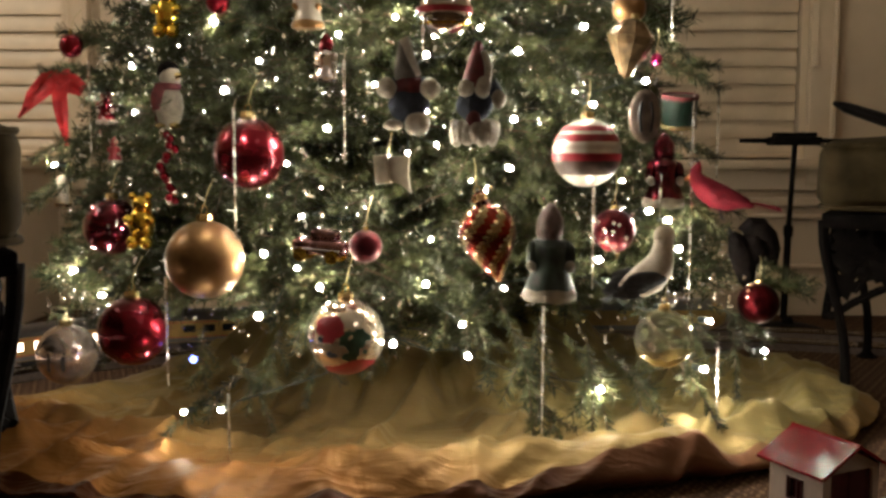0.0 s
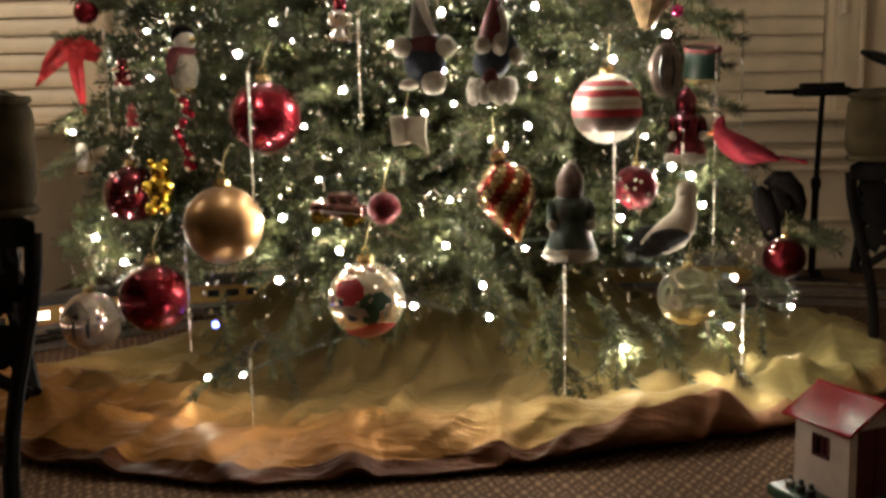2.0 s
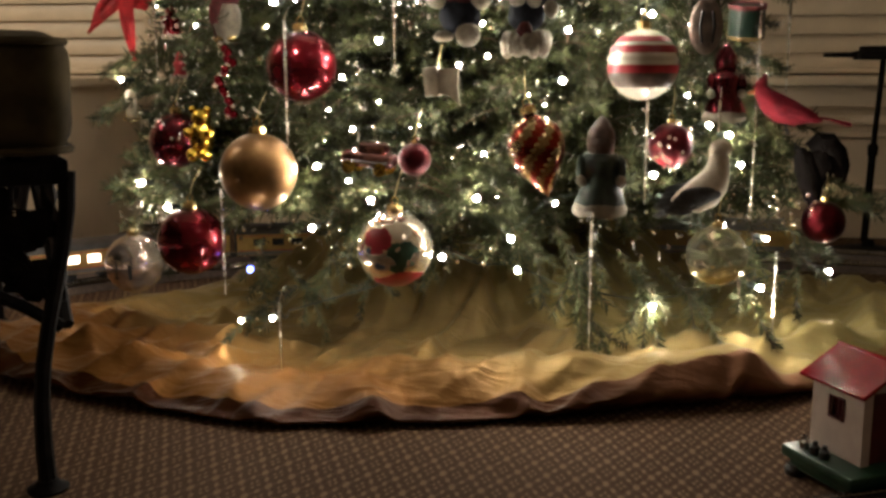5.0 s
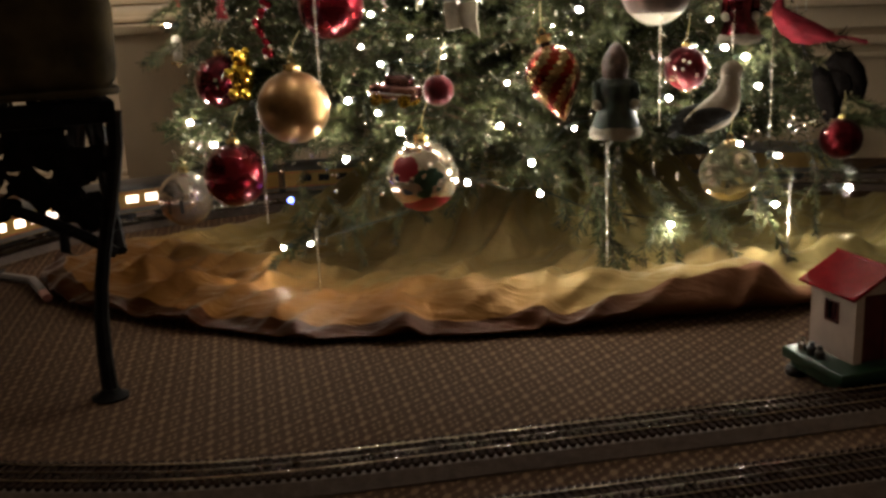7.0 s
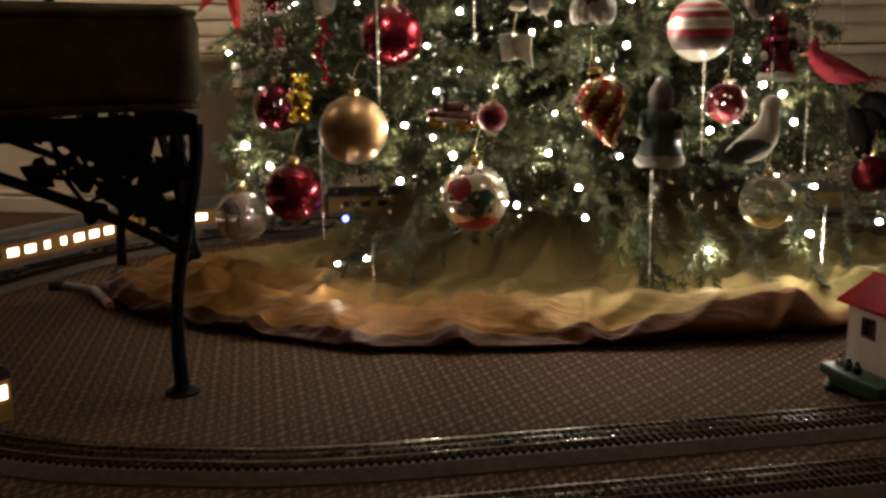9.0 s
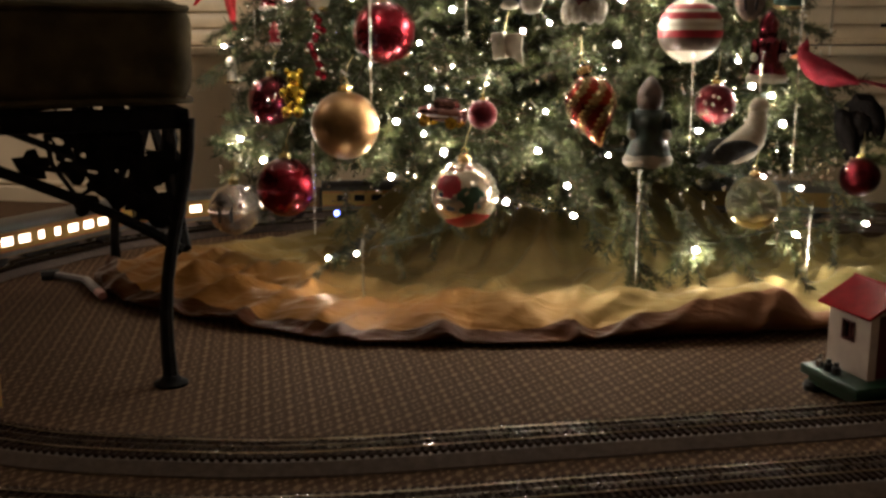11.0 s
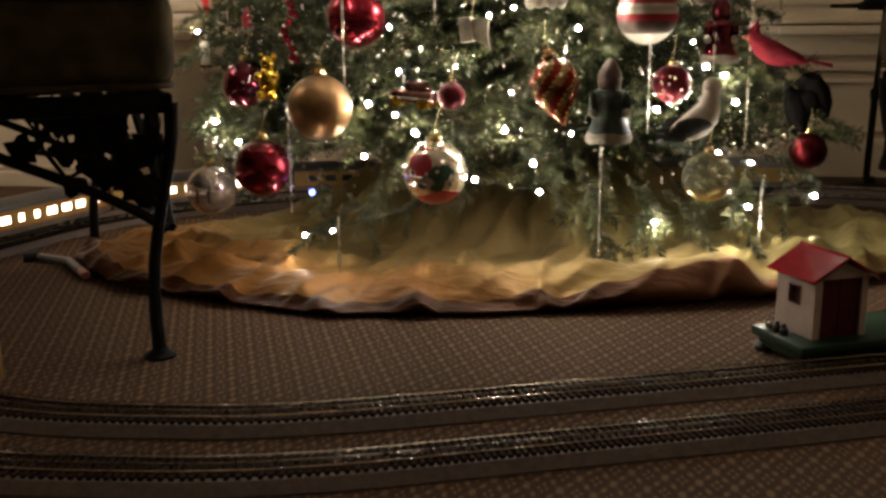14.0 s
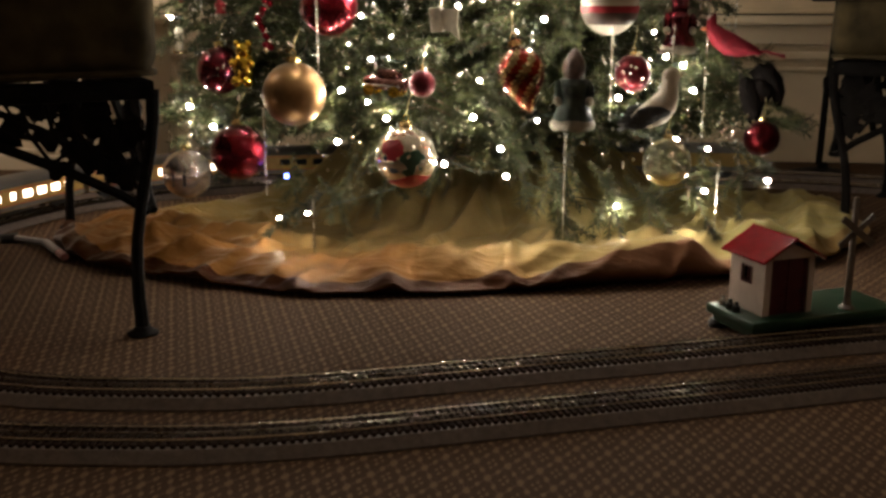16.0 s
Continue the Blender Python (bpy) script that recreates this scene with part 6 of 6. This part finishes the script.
def cardinal(p):
    """A slim crested bird, head to -x, long tail to +x."""
    top = thing("bird_ornament", "deep red cardinal bird ornament with long tail on a bough", "ornament", Matrix.Translation(front(p)), group="bird ornaments")
    bm = bmesh.new()
    prof = [(-0.034, 0.036, 0.004), (-0.030, 0.031, 0.011), (-0.024, 0.022, 0.0155), (-0.012, 0.010, 0.021), (0.004, 0.000, 0.0235), (0.022, -0.006, 0.020), (0.040, -0.009, 0.0125), (0.052, -0.011, 0.007)]
    tube(bm, [(x, 0, z) for x, z, r in prof], [r for x, z, r in prof], 14, flat=0.85)
    body = part("body", bm, REDFELT, top)
    bm = bmesh.new()
    lathe(bm, [(0.010, 0), (0.006, 0.010), (0, 0.020)], 10, pose(-0.028, 0, 0.034, 0, 18, 0))
    part("crest", bm, REDFELT, body)
    bm = bmesh.new()
    lathe(bm, [(0.0045, 0), (0.003, 0.006), (0, 0.012)], 8, pose(-0.036, 0, 0.026, 0, -100, 0))
    part("beak", bm, mat("orange_beak", (0.35, 0.10, 0.03), 0.4, vary=0.1, bump=0), top)
    for sy in (-1, 1):
        bm = bmesh.new()
        for k in range(4):
            ball(bm, (0.012 + 0.009 * k, sy * (0.0195 - 0.002 * k), 0.002 - 0.004 * k), 0.025 - 0.003 * k, 12, 8, (1.2, 0.16, 0.40), rot=(0, 16, 0))
        part("wing", bm, REDFELT, top)
        bm = bmesh.new()
        tube(bm, [(0.008, sy * 0.006, -0.018), (0.014, sy * 0.008, -0.036)], 0.0011, 6)
        part("leg", bm, BLK, top)
    bm = bmesh.new()
    for k in (-1, 0, 1):
        tube(bm, [(0.045, k * 0.003, -0.010), (0.070, k * 0.005, -0.013), (0.098, k * 0.008, -0.019 - 0.002 * abs(k))], [0.005, 0.0055, 0.0065], 8, flat=0.35)
    part("tail", bm, REDFELT, top)


cardinal((0.405, 1.555, 0.360))


def drooping_bird(p):
    """A feathered bird bent over a bough: chest hanging down, back arched, tail drooping."""
    top = thing("crow_ornament", "near-black feathered bird ornament with drooping wings", "ornament", pose(*front(p), 0, 0, 0) @ Matrix.Scale(0.84, 4), group="bird ornaments")
    rnd = random.Random(8)

    def ruffle(bm, amt=0.0028):
        for v in bm.verts:
            v.co += Vector((noise.noise(v.co * 90), noise.noise(v.co * 90 + Vector((4, 0, 0))), noise.noise(v.co * 90 + Vector((0, 4, 0))))) * amt
    bm = bmesh.new()
    tube(bm, [(-0.006, 0, 0.012), (0.008, 0, 0.022), (0.024, 0, 0.020), (0.038, 0, 0.002), (0.047, 0, -0.020), (0.052, 0, -0.044), (0.053, 0, -0.056)], [0.010, 0.018, 0.021, 0.019, 0.015, 0.009, 0.002], 16)
    ball(bm, (0.012, 0, -0.016), 0.030, 14, 10, (0.9, 0.8, 1.1))
    ruffle(bm, 0.005)
    part("body", bm, FEATHER, top)
    bm = bmesh.new()
    tube(bm, [(-0.024, -0.004, 0.012), (-0.018, -0.005, 0.0), (-0.010, -0.005, -0.022), (-0.002, -0.004, -0.050), (0.003, -0.003, -0.078), (0.006, -0.002, -0.098)], [0.007, 0.016, 0.023, 0.021, 0.014, 0.003], 16)
    ruffle(bm)
    part("chest", bm, FEATHER, top)
    bm = bmesh.new()
    lathe(bm, [(0.006, 0), (0.004, 0.008), (0, 0.016)], 8, pose(-0.028, -0.004, 0.008, 0, -20, 0))
    part("beak", bm, BLK, top)
    for k in range(26):
        t = rnd.random()
        if k % 2:
            c = Vector((0.010 + 0.040 * t, -0.016 + 0.006 * t, 0.016 - 0.055 * t * t))
        else:
            c = Vector((-0.020 + 0.022 * t, -0.022, -0.005 - 0.065 * t))
        bm = bmesh.new()
        ball(bm, (0, 0, 0), 0.013, 8, 6, (0.45, 0.14, 1.0))
        part("feather", bm, FEATHER, top, m=Matrix.Translation(c) @ pose(0, 0, 0, rnd.uniform(-8, 14), (-28 if k % 2 else -8) + rnd.uniform(-12, 12), rnd.uniform(-25, 25)))


drooping_bird((0.462, 1.58, 0.292))


def toy_car_ornament(p):
    top = thing("car_ornament", "rose and silver glass toy car hanging on fir tree", "ornament", pose(*front(p), 0, 4, -12), group="tree ornaments")
    bm = bmesh.new()
    box(bm, (0, 0, 0), (0.070, 0.030, 0.020), bevel=0.007, seg=3)
    part("body", bm, ROSE, top)
    bm = bmesh.new()
    box(bm, (0.006, 0, 0.014), (0.036, 0.026, 0.018), bevel=0.006, seg=3)
    part("cabin", bm, ROSE, top)
    for sx in (-1, 1):
        for sy in (-1, 1):
            bm = bmesh.new()
            lathe(bm, [(0, -0.003), (0.009, -0.003), (0.009, 0.003), (0, 0.003)], 14, pose(sx * 0.021, sy * 0.0145, -0.010, 90, 0, 0))
            part("wheel", bm, GOLDS, top)
    bm = bmesh.new()
    box(bm, (0, -0.016, -0.003), (0.062, 0.002, 0.004), bevel=0.0008)
    part("trim_strip", bm, SILVER, top)


toy_car_ornament((-0.160, 1.300, 0.305))


def folded_card(p):
    """A cream card box with a pointed flap folded out beside it, hung by a thread."""
    top = thing("card_ornament", "cream folded card ornament with a pointed flap on fir tree", "ornament", pose(*front(p), 0, 0, -14), group="tree ornaments")
    bm = bmesh.new()
    box(bm, (-0.015, 0, 0.0), (0.020, 0.016, 0.038), rot=(0, -6, 0), bevel=0.002, seg=2)
    part("box", bm, CARD, top)
    bm = bmesh.new()
    outline = ((-0.006, 0.016), (0.024, 0.018), (0.022, -0.006), (0.026, -0.030), (0.010, -0.018), (-0.008, -0.014))
    fr = [bm.verts.new((x, -0.003 - 0.25 * max(0, x), z)) for x, z in outline]
    bk = [bm.verts.new((x, 0.001 - 0.25 * max(0, x), z)) for x, z in outline]
    bm.faces.new(fr)
    bm.faces.new(list(reversed(bk)))
    for i in range(6):
        j = (i + 1) % 6
        bm.faces.new((fr[j], fr[i], bk[i], bk[j]))
    part("flap", bm, CARD, top)
    bm = bmesh.new()
    tube(bm, [(-0.008, 0, 0.018), (-0.007, 0.004, 0.034), (-0.006, 0.010, 0.048)], 0.0007, 5)
    part("thread", bm, THREAD, top)


CARD = mat("cream_folded_card", (0.40, 0.34, 0.25), 0.6, vary=0.18, scale=50, bump=0.15)
folded_card((-0.068, 1.345, 0.404))


def diamond(p):
    top = thing("diamond_ornament", "faceted gilt glass lantern ornament hanging on fir tree", "ornament", pose(*front(p), 0, 8, 0), group="tree ornaments")
    bm = bmesh.new()
    lathe(bm, [(0, 0.035), (0.016, 0.030), (0.034, 0.008), (0.030, -0.004), (0.008, -0.046), (0, -0.050)], 8)
    part("glass", bm, AMBER, top, smooth=False)
    hook(top, 0.034)


diamond((0.262, 1.48, 0.583))


def oval(p):
    top = thing("oval_ornament", "oval silver medallion ornament hanging on fir tree", "ornament", pose(*front(p), 0, 0, 8), group="tree ornaments")
    bm = bmesh.new()
    ball(bm, (0, 0, 0), 0.023, 24, 12, (1, 0.28, 1.65))
    part("plate", bm, PEWTER, top)
    bm = bmesh.new()
    for sx in (-1, 1):
        tube(bm, [(sx * 0.007, -0.0075, 0.020), (sx * 0.010, -0.008, 0.0), (sx * 0.007, -0.0075, -0.022)], 0.0022, 6)
    part("relief", bm, BLK, top)


oval((0.283, 1.47, 0.478))


def drum(p):
    top = thing("drum_ornament", "dark green drum ornament with gilt rim on fir tree", "ornament", pose(*front(p, 0.0), 12, 0, 0), group="tree ornaments")
    bm = bmesh.new()
    lathe(bm, [(0, -0.022), (0.026, -0.022), (0.026, 0.022), (0, 0.022)], 22)
    part("shell", bm, GREENP, top)
    for z, mt in ((-0.022, OLDGOLD), (0.022, MAROON)):
        bm = bmesh.new()
        lathe(bm, [(0.0255, z - 0.003), (0.0275, z - 0.003), (0.0275, z + 0.003), (0.0255, z + 0.003)], 22)
        part("rim", bm, mt, top)


drum((0.350, 1.55, 0.488))


def ribbon(p):
    bm = bmesh.new()

    def strip(pts):
        """A flat band through (x, z, width), gently waved, 0.8 mm thick."""
        rows = []
        n = 4 * (len(pts) - 1)
        for k in range(n + 1):
            f = k / n * (len(pts) - 1)
            i = min(int(f), len(pts) - 2)
            t = f - i
            a, b = pts[i], pts[i + 1]
            x, z, w = (a[q] + (b[q] - a[q]) * t for q in range(3))
            d = Vector((b[0] - a[0], 0, b[1] - a[1])).normalized()
            s = Vector((-d.z, 0, d.x))
            row = []
            for u in (-0.5, -0.17, 0.17, 0.5):
                y = 0.004 * math.sin(9 * u + 2.0 * f)
                row.append(Vector((x, y, z)) + s * u * w)
            rows.append([bm.verts.new(q) for q in row] + [bm.verts.new(q + Vector((0, 0.0008, 0))) for q in reversed(row)])
        for a, b in zip(rows, rows[1:]):
            for q in range(8):
                bm.faces.new((a[q], a[(q + 1) % 8], b[(q + 1) % 8], b[q]))
    strip([(0.022, 0.004, 0.020), (-0.014, -0.006, 0.034), (-0.042, -0.032, 0.026), (-0.068, -0.066, 0.005)])
    strip([(0.002, 0.0, 0.036), (0.002, -0.035, 0.024), (0.005, -0.072, 0.017), (0.011, -0.112, 0.008)])
    strip([(-0.005, -0.002, 0.024), (0.022, -0.010, 0.034), (0.042, -0.022, 0.020)])
    solid("ribbon_bow", bm, SHEER, "sheer red ribbon bow tied to the tree", "ribbon", m=Matrix.Translation(front(p)), group="tree ornaments")


ribbon((-0.660, 1.68, 0.548))


def candle(p):
    top = thing("candle_ornament", "short ivory candle clipped to a bough", "ornament", Matrix.Translation(front(p)), group="tree ornaments")
    bm = bmesh.new()
    lathe(bm, [(0, -0.024), (0.0085, -0.024), (0.009, 0.018), (0.006, 0.022), (0, 0.023)], 14)
    part("wax", bm, WHITEP, top)
    bm = bmesh.new()
    lathe(bm, [(0, -0.03), (0.013, -0.028), (0.014, -0.022), (0.009, -0.024), (0, -0.024)], 14)
    part("clip", bm, CAP, top)


candle((-0.650, 1.66, 0.361))


def bead_garland():
    """Red and silver beads on a thread, hanging inside the left of the tree."""
    top = thing("bead_garland", "short garland of red and silver glass beads", "garland")
    bm = bmesh.new()
    ball(bm, (0, 0, 0), 0.0065, 10, 8)
    red_me = mesh_of(bm, REDG)
    bm = bmesh.new()
    ball(bm, (0, 0, 0), 0.0055, 10, 8)
    sil_me = mesh_of(bm, SILVER)
    rnd = random.Random(3)
    for k in range(22):
        t = k / 21
        ob = new("bead", red_me if k % 3 else sil_me)
        ob.parent = top
        ob.matrix_basis = Matrix.Translation((-0.408 + 0.010 * math.sin(9 * t) + rnd.uniform(-0.006, 0.006), 1.45 + rnd.uniform(-0.005, 0.005), 0.455 - 0.105 * t))


bead_garland()


# small glints of tinsel caught among the needles
def tinsel_bits():
    rnd = random.Random(77)
    bm = bmesh.new()
    for k in range(1700):
        z = rnd.uniform(0.16, 0.75)
        a = rnd.uniform(math.pi * 1.02, math.pi * 1.98)
        r = tree_skin(z, a) * rnd.uniform(0.84, 1.03)
        c = Vector((TX + r * math.cos(a), TY + r * math.sin(a), z))
        d = Vector((rnd.gauss(0, 1), rnd.gauss(0, 1), rnd.gauss(0, 1.5))).normalized() * rnd.uniform(0.002, 0.007)
        w = d.cross(Vector((rnd.gauss(0, 1), rnd.gauss(0, 1), rnd.gauss(0, 1)))).normalized() * 0.0017
        n = d.cross(w).normalized() * 0.0007
        v = [bm.verts.new(c + q) for q in (-d - w, d - w, d + n * 2, d + w, -d + w, -d - n)]
        bm.faces.new(v)
    solid("tinsel", bm, TINSEL, "scattered short bits of silver tinsel on boughs", "tinsel", kind="stuff", smooth=False)


tinsel_bits()


def glint_beads():
    """Tiny silvered beads added all over the tree's front, standing in for tinsel glints."""
    rnd = random.Random(91)
    verts, faces = [], []
    S, N = 8, 5
    for k in range(1100):
        z = rnd.uniform(0.15, 0.78)
        a = rnd.uniform(math.pi * 1.0, math.pi * 2.0)
        r = tree_skin(z, a) * rnd.uniform(0.88, 1.03)
        c = Vector((TX + r * math.cos(a), TY + r * math.sin(a), z))
        R = rnd.uniform(0.0018, 0.0034)
        i = len(verts)
        verts.append(c - Vector((0, 0, R)))
        for q in range(1, N):
            th = math.pi * q / N
            for j in range(S):
                verts.append(c + Vector((math.sin(th) * math.cos(2 * math.pi * j / S), math.sin(th) * math.sin(2 * math.pi * j / S), -math.cos(th))) * R)
        verts.append(c + Vector((0, 0, R)))
        for j in range(S):
            j2 = (j + 1) % S
            faces.append((i, i + 1 + j2, i + 1 + j))
            for q in range(N - 2):
                b0 = i + 1 + q * S
                faces.append((b0 + j, b0 + j2, b0 + S + j2, b0 + S + j))
            b0 = i + 1 + (N - 2) * S
            faces.append((b0 + j, b0 + j2, i + 1 + (N - 1) * S))
    me = bpy.data.meshes.new("mesh")
    me.from_pydata([tuple(v) for v in verts], [], faces)
    me.materials.append(SILVER)
    for p in me.polygons:
        p.use_smooth = True
    ob = new("added_glint_beads", me)
    tagged(ob, "tiny silvered beads added over the boughs for tinsel glints", "beads", kind="stuff")


glint_beads()


# one small blue bulb deep among the low boughs
bm = bmesh.new()
ball(bm, (0, 0, 0), 0.0045, 12, 8)
solid("blue_bulb", bm, mat("lit_blue_bulb", (0.1, 0.15, 0.8), 0.3, vary=0.0, bump=0, emit=(0.08, 0.12, 1.0), power=14.0), "small lit blue bulb among the low boughs", "light", m=Matrix.Translation((-0.345, 1.35, 0.142)))
